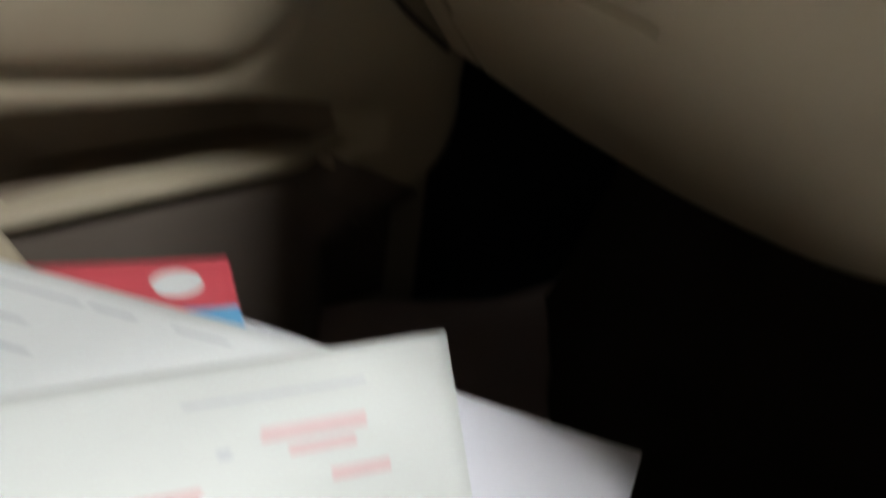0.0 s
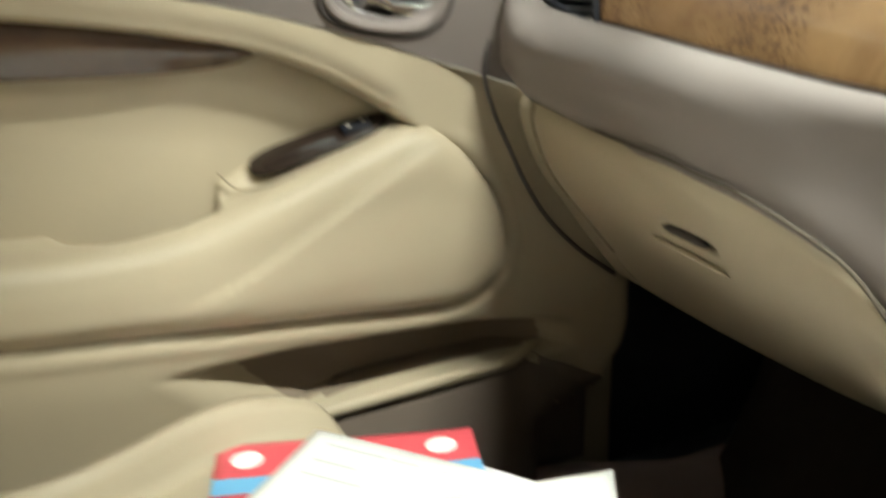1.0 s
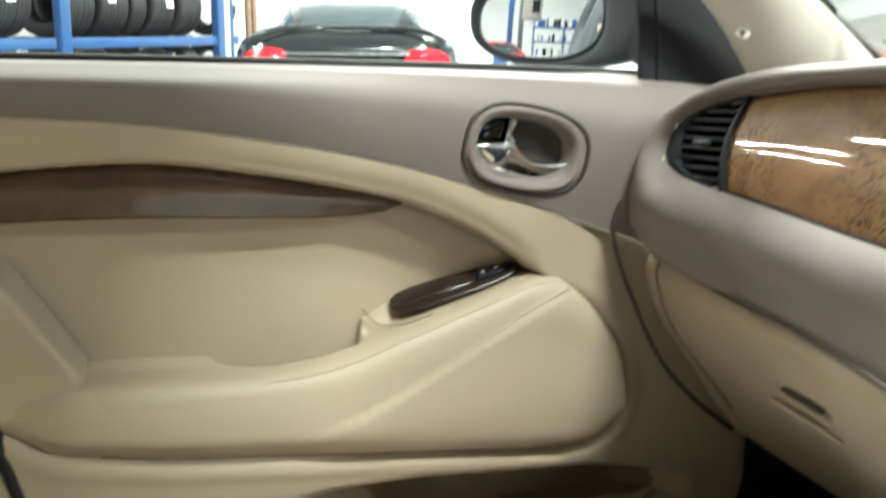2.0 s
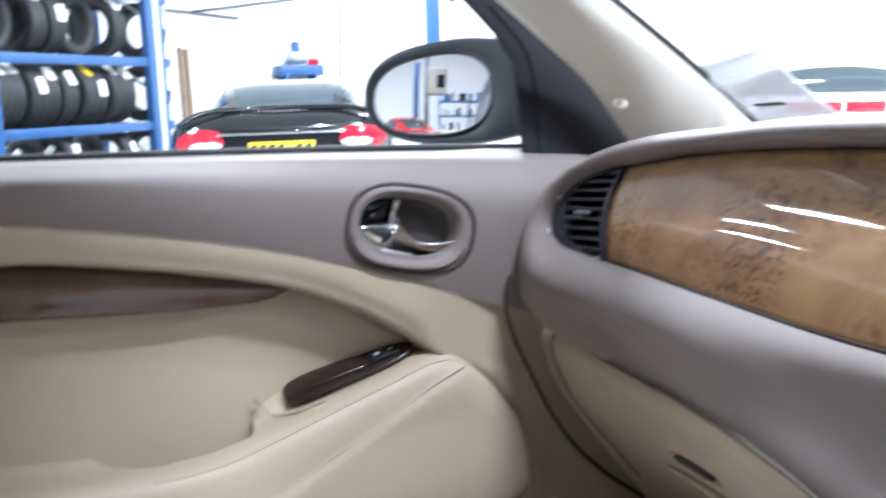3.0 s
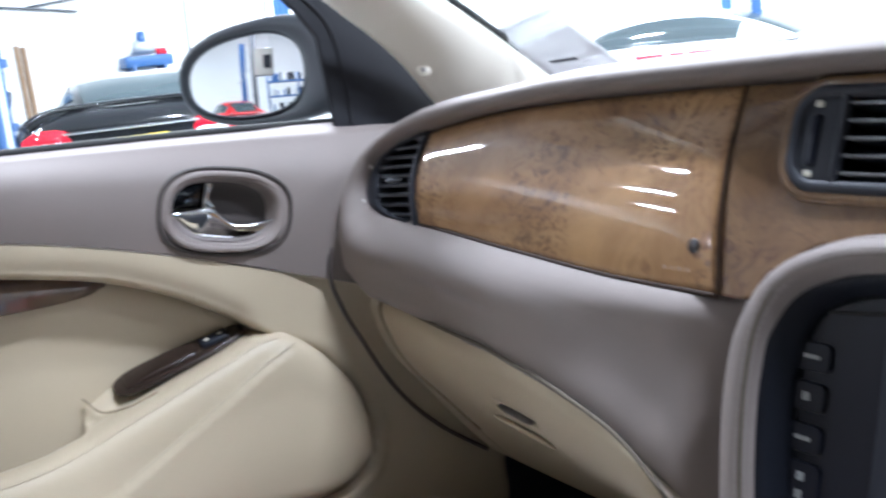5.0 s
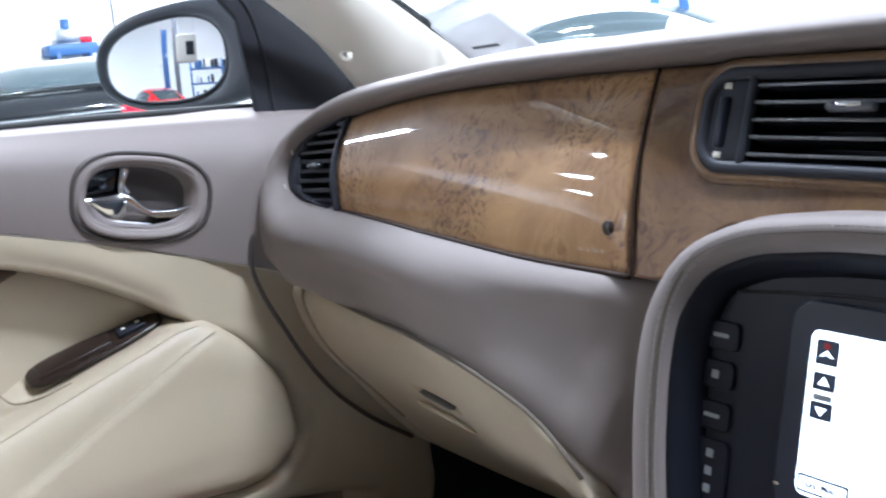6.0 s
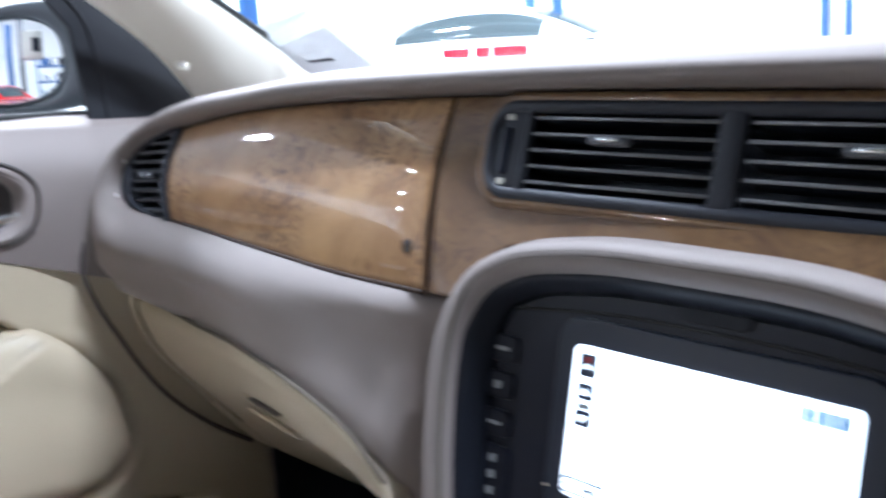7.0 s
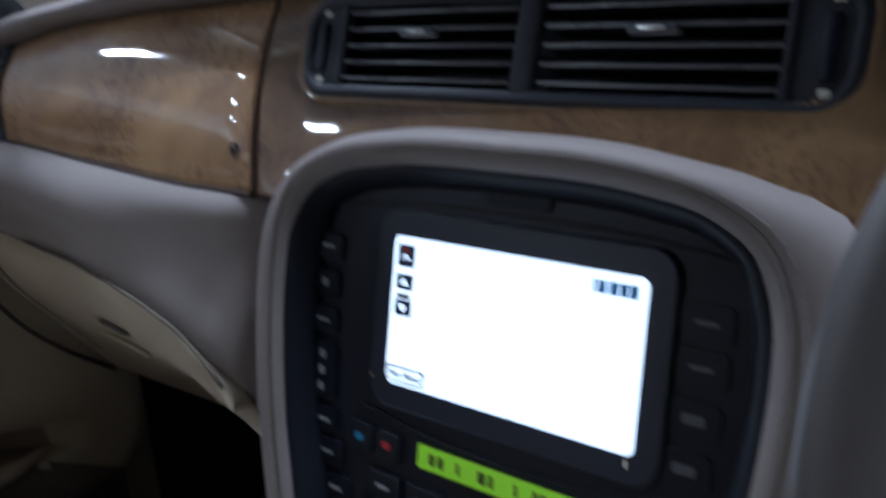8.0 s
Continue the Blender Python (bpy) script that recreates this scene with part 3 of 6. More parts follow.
for x in np.linspace(-0.545, -0.12, 34):
    y, z = ywb(x), zwb(x)
    l = max(pad_low(x), 0.755)
    h = z - l
    f = 1 - 0.8 * float(S((x + 0.40) / 0.22))
    y = y + 0.030 * float(S((x + 0.215) / 0.06))
    w, ly, g, e = float(S((x + 0.275) / 0.04)), lid_y(x), float(S((x + 0.56) / 0.07)), float(S((x + 0.212) / 0.03))
    stations.append([(x, y + 0.012, z + 0.002), (x, y - 0.001, z - 0.001), (x, y - 0.008 - 0.008 * f, z - 0.010), (x - 0.004, y - 0.025 * f, z - 0.028 - 0.05 * h), (x - 0.006, max(y - 0.020 * f, ly + 0.004) * (0.6 + 0.4 * e) + (ly + 0.003) * 0.4 * (1 - e), z - 0.62 * h), (x - 0.005, (ly + 0.0065) * (1 - e) + max(y - 0.012 * f, ly + 0.010) * e, l + 0.003 + 0.004 * (1 - g)), (x - 0.002, ly + 0.036 - 0.012 * w, l + 0.004 * (1 - g) - 0.040 * g), (x, ly + 0.085 - 0.02 * w, l - 0.085 * g)])
rows = np.array([spl(s, 30) for s in stations])
sm = rows.copy()
for _ in range(2):
    sm[66:82] = (rows[65:81] + 2 * rows[66:82] + rows[67:83]) / 4
    rows = sm.copy()
sheet("padded_surround", rows, TAUPE, dash, 0.004, flip=False, label="padded taupe leather dashboard surround")
right = []
for x in np.linspace(0.70, 0.16, 30):
    y, z = ywb(x) + 0.045 * float(S((0.235 - x) / 0.06)), zwb(x)
    f = 1 - 0.85 * float(S((0.40 - x) / 0.20))
    right.append(spl([(x, y + 0.012, z + 0.002), (x, y - 0.001, z - 0.001), (x, y - 0.006 - 0.008 * f, z - 0.010), (x, y - 0.022 * f, z - 0.035), (x, y - 0.018 * f, z - 0.080), (x, y + 0.010, z - 0.14), (x, y + 0.04, z - 0.20)], 24))
sheet("driver_pad", np.array(right), TAUPE, dash, 0.004, flip=False, label="taupe padding on the driver's side")
xs = np.linspace(-0.70, 0.72, 60)
deck = []
for t in np.linspace(0, 1, 14):
    deck.append(np.stack([xs, ywt(xs) + 0.085 + t * (0.48 - 0.10 * (xs / 0.7) ** 2), crest(xs) - 0.008 - 0.035 * t], 1))
sheet("top_deck", np.array(deck), TAUPE, dash, 0.004, label="taupe dashboard top")

# walnut fascia in two pieces: the lid by the passenger, and the middle piece round the vents
SEAM_T = lambda t: -0.190 - 0.017 * t
rows = []
for t in np.linspace(0, 1, 24):
    x0 = -0.5545 - 0.013 * t
    rows.append([fascia(x0 + (SEAM_T(t) - 0.0012 - x0) * s, t) for s in np.linspace(0, 1, 60)])
lid = sheet("glovebox_lid", np.array(rows), WOOD, dash, 0.006, label="lacquered burr walnut glovebox lid")
VC = basis((0.0, 0.5895, 0.9465), (1, 0, 0), (0, 0.36, 1))
VI = VC.inverted()


def centre_wood():
    """The middle fascia: a skin that leaves out the vents' opening and makes room for the pod."""
    m, n = 64, 250
    verts, faces = [], []
    for i in range(m):
        t = i / (m - 1)
        x0 = SEAM_T(t) + 0.0012
        for j in range(n):
            x = x0 + (0.66 - x0) * j / (n - 1)
            t0 = 0.30 * float(S((x + 0.175) / 0.05) * S((0.180 - x) / 0.05))
            verts.append(fascia(x, t0 + (1 - t0) * t))
    for i in range(m - 1):
        for j in range(n - 1):
            q = (i * n + j, i * n + j + 1, (i + 1) * n + j + 1, (i + 1) * n + j)
            c = VI @ Vector(np.mean([verts[k] for k in q], axis=0))
            if oval(c.x / 0.1545, c.y / 0.0245, 7) > 1:
                faces.append(q)
    return mesh_of("centre_fascia", verts, faces)


wood_mid = part("centre_fascia", centre_wood(), WOODMID, dash, "darker lacquered burr walnut centre fascia, toned down further for shade")
md = wood_mid.modifiers.new("thickness", "SOLIDIFY")
md.thickness, md.offset = 0.006, -1
tube("fascia_gap", [fascia(SEAM_T(t), t, 0.008) for t in np.linspace(0, 1, 24)], 0.0011, WOODGAP, dash, sides=6)
tube("fascia_lower_gap", [fascia(x, -0.004) for x in np.linspace(-0.5545, -0.192, 60)], 0.0017, WOODGAP, dash, "dark gap under the walnut fascia", sides=6)
k = fascia(-0.213, 0.22)
part("keyhole", tube_mesh("keyhole", [(k[0], k[1] + 0.003, k[2]), (k[0], k[1] - 0.0006, k[2] + 0.0004)], 0.0044, sides=20), BROWNBLACK, lid, "round black lock cap")
for j, w in enumerate((0.005, 0.003, 0.006, 0.004)):
    q = fascia(-0.236 + 0.0065 * j, 0.10)
    box("lid_letter_bar", (w * 0.8, 0.0006, 0.0026), (q[0], q[1] + 0.0001, q[2]), INKBROWN, lid, 0.0, rot=Euler((radians(-20), 0, 0)).to_matrix().to_4x4())

# end vent by the door
VA, VB, VL = Vector((-0.567, 0.604, 0.948)), Vector((-0.554, 0.575, 0.871)), Vector((-0.655, 0.564, 0.880))
VN = (VB - VA).cross(VL - VA).normalized()
if VN.y > 0:
    VN = -VN


def vent_y(x, z):
    """The depth of the side vent's front plane."""
    return VA.y - (VN.x * (x - VA.x) + VN.z * (z - VA.z)) / VN.y


slat_end = fn([(0.872, -0.575), (0.876, -0.605), (0.882, -0.621), (0.898, -0.635), (0.918, -0.638), (0.934, -0.620), (0.944, -0.590), (0.950, -0.574)])
cheek_end = fn([(0.868, -0.575), (0.874, -0.618), (0.880, -0.642), (0.893, -0.656), (0.910, -0.658), (0.928, -0.644), (0.941, -0.617), (0.952, -0.580)])
zs = np.linspace(0.870, 0.950, 34)
vent = sheet("side_vent", np.array([[(x, vent_y(x, z) + 0.026, z) for x in np.linspace(-0.550, cheek_end(z) - 0.003, 8)] for z in zs]), SATIN, dash, 0.002, flip=True, label="dark slatted air vent beside the door")
sheet("vent_cheek", np.array([[(cheek_end(z) - 0.004, vent_y(cheek_end(z), z) + 0.006, z), (cheek_end(z) * 0.6 + slat_end(z) * 0.4, vent_y(slat_end(z), z) + 0.0005, z), (slat_end(z), vent_y(slat_end(z), z) - 0.001, z), (slat_end(z) + 0.003, vent_y(slat_end(z), z) + 0.001, z), (slat_end(z) + 0.003, vent_y(slat_end(z), z) + 0.02, z)] for z in zs]), GREYD, vent, 0, flip=False, label="glossy dark vent cheek")
rows = []
for t in np.linspace(0, 1, 10):
    rows.append([(-0.5545 - 0.013 * t - 0.0005 - w, fascia(-0.56, t)[1] - 0.001 + d, fascia(-0.56, t)[2]) for w, d in ((0, 0.010), (0, -0.003), (0.004, -0.003), (0.004, 0.024))])
sheet("vent_edge", np.array(rows), GREYD, vent, 0)
for j in range(9):
    z = 0.8765 + 0.0083 * j
    x1, x0 = -0.5575 - 0.16 * (z - 0.870), slat_end(z) + 0.002
    pts = [np.array((x1 + (x0 - x1) * q, vent_y(x1 + (x0 - x1) * q, z) + 0.003, z + 0.0035 * (1 - q) - 0.002)) for q in np.linspace(0, 1, 6)]
    sheet("slat", np.array([[p + (0, -0.001, 0.0012) for p in pts], [p + (0, 0.0015, 0.0022) for p in pts], [p + (0, 0.018, 0.0005) for p in pts], [p + (0, 0.018, -0.0016) for p in pts], [p + (0, -0.001, -0.0012) for p in pts], [p + (0, -0.001, 0.0012) for p in pts]]), SLATGREY, vent, 0)
tube("vent_tab", [(-0.611, vent_y(-0.611, 0.907) - 0.003, 0.9065), (-0.602, vent_y(-0.602, 0.907) - 0.006, 0.907), (-0.593, vent_y(-0.593, 0.907) - 0.003, 0.9075)], np.array([0.003, 0.0042, 0.003]), GREY, vent, "grey adjusting tab", sides=10, squash=0.7)
tube("vent_wheel", [(-0.629, vent_y(-0.633, 0.888) + 0.003, 0.888), (-0.6345, vent_y(-0.638, 0.900) + 0.002, 0.900), (-0.6355, vent_y(-0.638, 0.914) + 0.003, 0.912)], 0.0026, GREYD, vent, sides=8)
for z in (0.888, 0.918):
    box("wheel_mark", (0.0025, 0.001, 0.004), (-0.640, vent_y(-0.640, z) - 0.0045, z), PALE, vent, 0.0004)

# centre vents
def vent_piece(name, bm, mat, parent, label=""):
    ob = part(name, bm, mat, parent, label)
    ob.data.transform(VC)
    return ob


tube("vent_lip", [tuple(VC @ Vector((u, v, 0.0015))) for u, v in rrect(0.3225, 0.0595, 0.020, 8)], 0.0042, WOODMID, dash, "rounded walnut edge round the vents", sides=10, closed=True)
cv = plate("centre_vent", rrect(0.330, 0.066, 0.018), 0.0015, VC @ Matrix.Translation((0, 0, -0.034)), SATIN, dash, 0, "dark framed centre air vents with slats")
tube("vent_frame", [tuple(VC @ Vector((u, v, 0.003))) for u, v in rrect(0.312, 0.050, 0.016, 8)], 0.0040, GREYD, cv, sides=8, closed=True)
vent_piece("divider", box_bm(0.0135, 0.048, 0.006, (0, 0, 0.0035), 0.0018, 2), GREYD, cv)
for v in (-1, 1):
    vent_piece("vent_wall", box_bm(0.318, 0.003, 0.034, (0, v * 0.0265, -0.0165), 0.0, 1), SATIN, cv)
for sx in (-1, 1):
    vent_piece("end_plate", box_bm(0.026, 0.044, 0.006, (sx * 0.1425, 0, 0.001), 0.0015, 2), GREYD, cv)
    vent_piece("end_bar", box_bm(0.0045, 0.047, 0.006, (sx * 0.1285, 0, 0.0035), 0.0015, 2), GREYD, cv)
    for j in range(5):
        vent_piece("slat", box_bm(0.118, 0.0014, 0.018, (sx * 0.0675, -0.0180 + 0.0090 * j, -0.0060), 0.0005, 1, Euler((radians(-6), 0, 0)).to_matrix().to_4x4()), BLACK, cv)
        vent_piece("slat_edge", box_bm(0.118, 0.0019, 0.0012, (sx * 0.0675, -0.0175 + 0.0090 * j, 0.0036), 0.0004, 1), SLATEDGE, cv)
    vent_piece("vent_tab", box_bm(0.026, 0.005, 0.006, (sx * 0.069, 0.0060, 0.007), 0.0022, 3), GREY, cv, "grey adjusting tab")
    # chrome sliver added as the highlight on the tab
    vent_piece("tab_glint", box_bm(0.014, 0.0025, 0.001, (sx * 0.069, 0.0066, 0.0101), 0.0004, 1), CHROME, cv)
    vent_piece("thumbwheel", box_bm(0.0065, 0.028, 0.006, (sx * 0.1445, -0.001, 0.0035), 0.002, 2), SATIN, cv)
    for v in (-0.0185, 0.0185):
        vent_piece("wheel_mark", box_bm(0.005, 0.0035, 0.001, (sx * 0.1445, v, 0.0043), 0.0004, 1), PALE, cv)

# ---- centre pod with the screen ----
pod = thing("centre_stack", "leather-rimmed black control panel with a lit touch screen", "control panel", (0, 0.56, 0.5))
TILT_N = Vector((0, 0.240, 1)).normalized()
PF = basis((0.0, 0.5535, 0.8125), (1, 0, 0), TILT_N)          # u right, v up the panel, w towards the seats
arch = [(-0.118, -0.230), (-0.126, -0.135), (-0.141, -0.075), (-0.149, -0.02), (-0.150, 0.010), (-0.147, 0.034), (-0.136, 0.055), (-0.113, 0.068), (-0.075, 0.0755), (0.0, 0.0785)]
arch = np.array(arch + [(-u, v) for u, v in arch[-2::-1]])
A = spl(arch, 120)
tn = np.gradient(A, axis=0)
tn /= np.linalg.norm(tn, axis=1)[:, None]
nrm = np.stack([-tn[:, 1], tn[:, 0]], 1)      # outwards


def tuck(n):
    """How far the rim's sides sit inwards of the panel's edge."""
    return 0.0055 * (1 - max(n[1], 0.0))


def flare(off, n):
    """The pad grows wider round the shoulder by the driver, and its inner side leans in there."""
    lean = 0.003 * max(n[1], 0.0) - 0.003 * max(-n[0], 0.0) + 0.011 * float(S((n[0] - 0.1) / 0.8))
    return off + max(off - 0.012, 0.0) * 1.25 * float(S((n[0] - 0.15) / 0.8)) - lean * min(max((0.012 - off) / 0.015, 0.0), 1.0)


plate("panel", [tuple(p) for p in A], 0.004, PF @ Matrix.Translation((0, 0, -0.0090)), SATIN, pod, 0.0, "satin black control panel")
rows = []
for off, w in ((-0.003, -0.004), (-0.001, 0.002), (0.001, 0.009), (0.004, 0.015), (0.009, 0.0195), (0.016, 0.021), (0.023, 0.018), (0.027, 0.011), (0.0305, -0.002), (0.034, -0.03), (0.038, -0.06)):
    rows.append([tuple(PF @ Vector((*(p + n * (flare(off, n) * (1.12 - 0.42 * max(n[1], 0)) - tuck(n))), w))) for p, n in zip(A, nrm)])
sheet("rim", np.array(spl_rows := [spl(np.array(rows)[:, k], 26) for k in range(len(A))]), TAUPE, pod, 0.003, flip=True, label="padded taupe leather rim with stitching")
rows = []
for off, w in ((-0.008, -0.0050), (-0.0055, 0.000), (-0.001, 0.0085), (0.0035, 0.0142)):
    rows.append([tuple(PF @ Vector((*(p + n * (flare(off, n) - tuck(n))), w))) for p, n in zip(A, nrm)])
sheet("inner_bezel", np.array(rows), BLACK, pod, 0.002)
for off, w in ((0.0078, 0.0192), (0.0125, 0.0212)):
    bm = bmesh.new()
    for k in range(2, 118):
        for f0 in (0.15, 0.65):
            i = int(k)
            base = A[i] + nrm[i] * (flare(off, nrm[i]) - tuck(nrm[i]))
            a, b = base + (A[i + 1] - A[i]) * f0, base + (A[i + 1] - A[i]) * (f0 + 0.33)
            pa, pb = PF @ Vector((*a, w + 0.0004)), PF @ Vector((*b, w + 0.0004))
            q = (pb - pa).normalized().cross(PF.to_3x3() @ Vector((0, 0, 1))) * 0.0004
            up = PF.to_3x3() @ Vector((0, 0, 0.0005))
            v = [bm.verts.new(c) for c in (pa - q, pb - q, pb + q, pa + q, pa - q - up, pb - q - up, pb + q - up, pa + q - up)]
            for ids in ((0, 1, 2, 3), (7, 6, 5, 4), (0, 4, 5, 1), (1, 5, 6, 2), (2, 6, 7, 3), (3, 7, 4, 0)):
                bm.faces.new([v[c] for c in ids])
    tagged(part("stitching", bm, THREAD, pod, "pale thread stitching"), kind="stuff")
tube("rim_seam", [tuple(PF @ Vector((*(p + n * (flare(0.0102, n) - tuck(n))), 0.0196))) for p, n in zip(A, nrm)], 0.0011, SEAMDARK, pod, sides=6)
# black plastic with the screen's bluish glow mixed into its colour
BEZEL = material("black_bezel_screen_glow", (0.014, 0.019, 0.036), rough=0.30, vary=0.1, scale=20, fine=500, bump=0.02, spec=0.4)
GLOW = material("lit_display", (0.86, 0.93, 1.0), emit=3.2, bump=0, vary=0.0, rough=0.2)
LCD = material("green_lcd", (0.30, 0.62, 0.01), emit=0.55, bump=0, vary=0.06, scale=60)
ICON = material("display_icon", (0.03, 0.045, 0.09), rough=0.3, bump=0)
ICONB = material("display_blue", (0.03, 0.28, 0.56), rough=0.3, bump=0)
PRINT = material("button_print", (0.36, 0.38, 0.41), rough=0.5, bump=0)
PAPERWHITE = material("display_white", (0.86, 0.93, 1.0), rough=0.3, emit=3.0, bump=0)
REDDOT = material("red_print", (0.5, 0.02, 0.03), rough=0.4, bump=0)


def on_panel(name, u, v, w, h, depth, mat, parent, r=0.0, label="", base=0.0):
    """A small plate on the control panel at (u, v)."""
    r = min(r or 0.0002, w / 2.01, h / 2.01)
    return plate(name, rrect(w, h, r, 5, u, v), depth, PF @ Matrix.Translation((0, 0, base - 0.0055)), mat, parent, min(depth * 0.4, 0.0012) if depth > 0.001 else 0, label, smooth=False)


sur = on_panel("screen_surround", 0.0, -0.0005, 0.182, 0.108, 0.0035, BEZEL, pod, 0.014, "moulded black screen surround, tinted blue for the screen's glow", 0.0006)
scr = on_panel("screen", 0.0, -0.0005, 0.155, 0.080, 0.0012, GLOW, pod, 0.004, "glowing white touch screen", 0.0042)
for v, h in ((0.0295, 0.012), (0.0155, 0.0085), (0.0015, 0.0085)):
    on_panel("screen_icon", -0.0680, v, 0.012, h, 0.0004, ICON, scr, 0.001, "", 0.0055)
on_panel("icon_mark", -0.0680, 0.0325, 0.003, 0.003, 0.0003, REDDOT, scr, 0.0005, "", 0.0060)
for sx, dv in ((1, 0.0), (-1, 0.0)):
    plate("icon_mark", [(-0.0680, 0.0305), (-0.0680 + sx * 0.0038, 0.0272), (-0.0680 + sx * 0.0008, 0.0280)][::sx], 0.0003, PF @ Matrix.Translation((0, 0, 0.0005)), PAPERWHITE, scr)
for v, sg in ((0.0155, 1), (0.0015, -1)):
    plate("icon_arrow", [(-0.0680 - 0.003, v - sg * 0.0016), (-0.0680 + 0.003, v - sg * 0.0016), (-0.0680, v + sg * 0.0024)][::sg], 0.0003, PF @ Matrix.Translation((0, 0, 0.0005)), PAPERWHITE, scr)
on_panel("icon_rule", -0.0680, 0.0078, 0.010, 0.003, 0.0004, PRINT, scr, 0.0005, "", 0.0055)
for k, (du, w) in enumerate(((0.0, 0.0016), (0.0040, 0.0040), (0.0076, 0.0010), (0.0108, 0.0040), (0.0158, 0.0040), (0.0208, 0.0044))):
    on_panel("clock_bar", 0.0500 + du, 0.0325, w, 0.0062, 0.0004, ICONB, scr, 0.0004, "", 0.0055)
on_panel("menu_key", -0.0625, -0.0345, 0.0272, 0.0088, 0.0004, ICON, scr, 0.001, "", 0.0055)
on_panel("menu_key_face", -0.0625, -0.0345, 0.0247, 0.0064, 0.0004, PAPERWHITE, scr, 0.001, "", 0.0057)
txt = bpy.data.curves.new("menu_text", "FONT")
txt.body, txt.size, txt.align_x, txt.align_y, txt.extrude = "Nav Menu", 0.0054, "CENTER", "CENTER", 0.0001
txt.offset = 0.00012
tob = new("menu_text_curve", txt)
tme = bpy.data.meshes.new_from_object(tob)
bpy.data.objects.remove(tob)
tme.transform(PF @ Matrix.Translation((-0.0625, -0.0345, 0.0007)))
part("menu_text", tme, ICON, scr)
# chrome slivers added as highlights at the surround's corners
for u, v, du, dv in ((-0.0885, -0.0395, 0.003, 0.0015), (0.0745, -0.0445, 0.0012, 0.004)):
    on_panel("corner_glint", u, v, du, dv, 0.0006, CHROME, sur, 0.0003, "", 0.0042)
for k, (u, v) in enumerate(((-0.1325, 0.0265), (-0.1335, 0.0055), (-0.1330, -0.0165), (-0.1315, -0.0460), (-0.1270, -0.0745), (-0.1225, -0.0925), (-0.1130, -0.1120))):
    tall = 0.034 if k == 3 else 0.0155
    bt = on_panel("panel_button", u, v, 0.0225, tall, 0.0022, SATIN, pod, 0.004, "black push button", 0.0006)
    for j in range(3 if k == 3 else 1):
        on_panel("button_glyph", u, v + (j - 1) * 0.0095 * (k == 3), 0.0045 if k in (1, 3) else 0.010, 0.0045 if k in (1, 3) else 0.0022, 0.0003, PRINT, bt, 0.0006, "", 0.0029)
for k, (u, v) in enumerate(((0.1045, 0.0245), (0.1040, 0.0050), (0.1030, -0.0175), (0.1010, -0.0400), (0.0985, -0.064))):
    bt = on_panel("panel_button", u, v, 0.0250, 0.0165, 0.0009, SATIN, pod, 0.004, "black push button", 0.0006)
    on_panel("button_glyph", u, v, 0.011, 0.0020 if k < 2 else 0.0045, 0.0003, GREY, bt, 0.0008, "", 0.0016)
tube("surround_groove", [tuple(PF @ Vector((u, v, -0.0045))) for u, v in spl([(-0.130, 0.0505), (-0.06, 0.0575), (0.0, 0.0585), (0.06, 0.0575), (0.130, 0.0505)], 30)], 0.0009, RUBBER, pod, sides=6)
on_panel("badge_recess", 0.0, 0.0665, 0.040, 0.010, 0.0018, BLACK, pod, 0.004, "", 0.0006)
tube("lower_groove", [tuple(PF @ Vector((u, v, -0.0045))) for u, v in spl([(-0.098, -0.0575), (-0.05, -0.0640), (0.05, -0.0640), (0.098, -0.0575)], 20)], 0.0012, BLACK, pod, sides=6)
lcd = on_panel("climate_display", 0.0, -0.0760, 0.105, 0.0125, 0.001, LCD, pod, 0.001, "green lit climate display", 0.0008)
for u, w in ((-0.042, 0.004), (-0.036, 0.004), (-0.024, 0.002), (-0.008, 0.005), (-0.002, 0.003), (0.014, 0.002), (0.026, 0.003), (0.031, 0.004), (0.038, 0.003)):
    on_panel("display_bar", u, -0.0760, w, 0.006, 0.0004, material("lcd_bar", (0.05, 0.10, 0.005), emit=0.0, bump=0), lcd, 0.0008, "", 0.0016)
for u, m in ((-0.096, ICONB), (-0.0745, REDDOT)):
    bt = on_panel("temperature_key", u, -0.0765, 0.019, 0.016, 0.003, BLACK, pod, 0.003, "black temperature key", 0.0006)
    on_panel("key_mark", u, -0.0765, 0.006, 0.004, 0.0003, m, bt, 0.001, "", 0.0037)
for u in (-0.075, -0.045, -0.015, 0.015, 0.045, 0.075):
    bt = on_panel("climate_key", u, -0.1000, 0.025, 0.016, 0.003, BLACK, pod, 0.003, "black climate key", 0.0006)
    on_panel("key_mark", u, -0.1000, 0.009, 0.002, 0.0003, PRINT, bt, 0.0006, "", 0.0037)
for sx in (-1, 1):
    tube("climate_knob", [tuple(PF @ Vector((sx * 0.092, -0.128, w))) for w in (0.0, 0.010, 0.013)], np.array([0.015, 0.0145, 0.012]), BLACK, pod, "round black knob", sides=24)


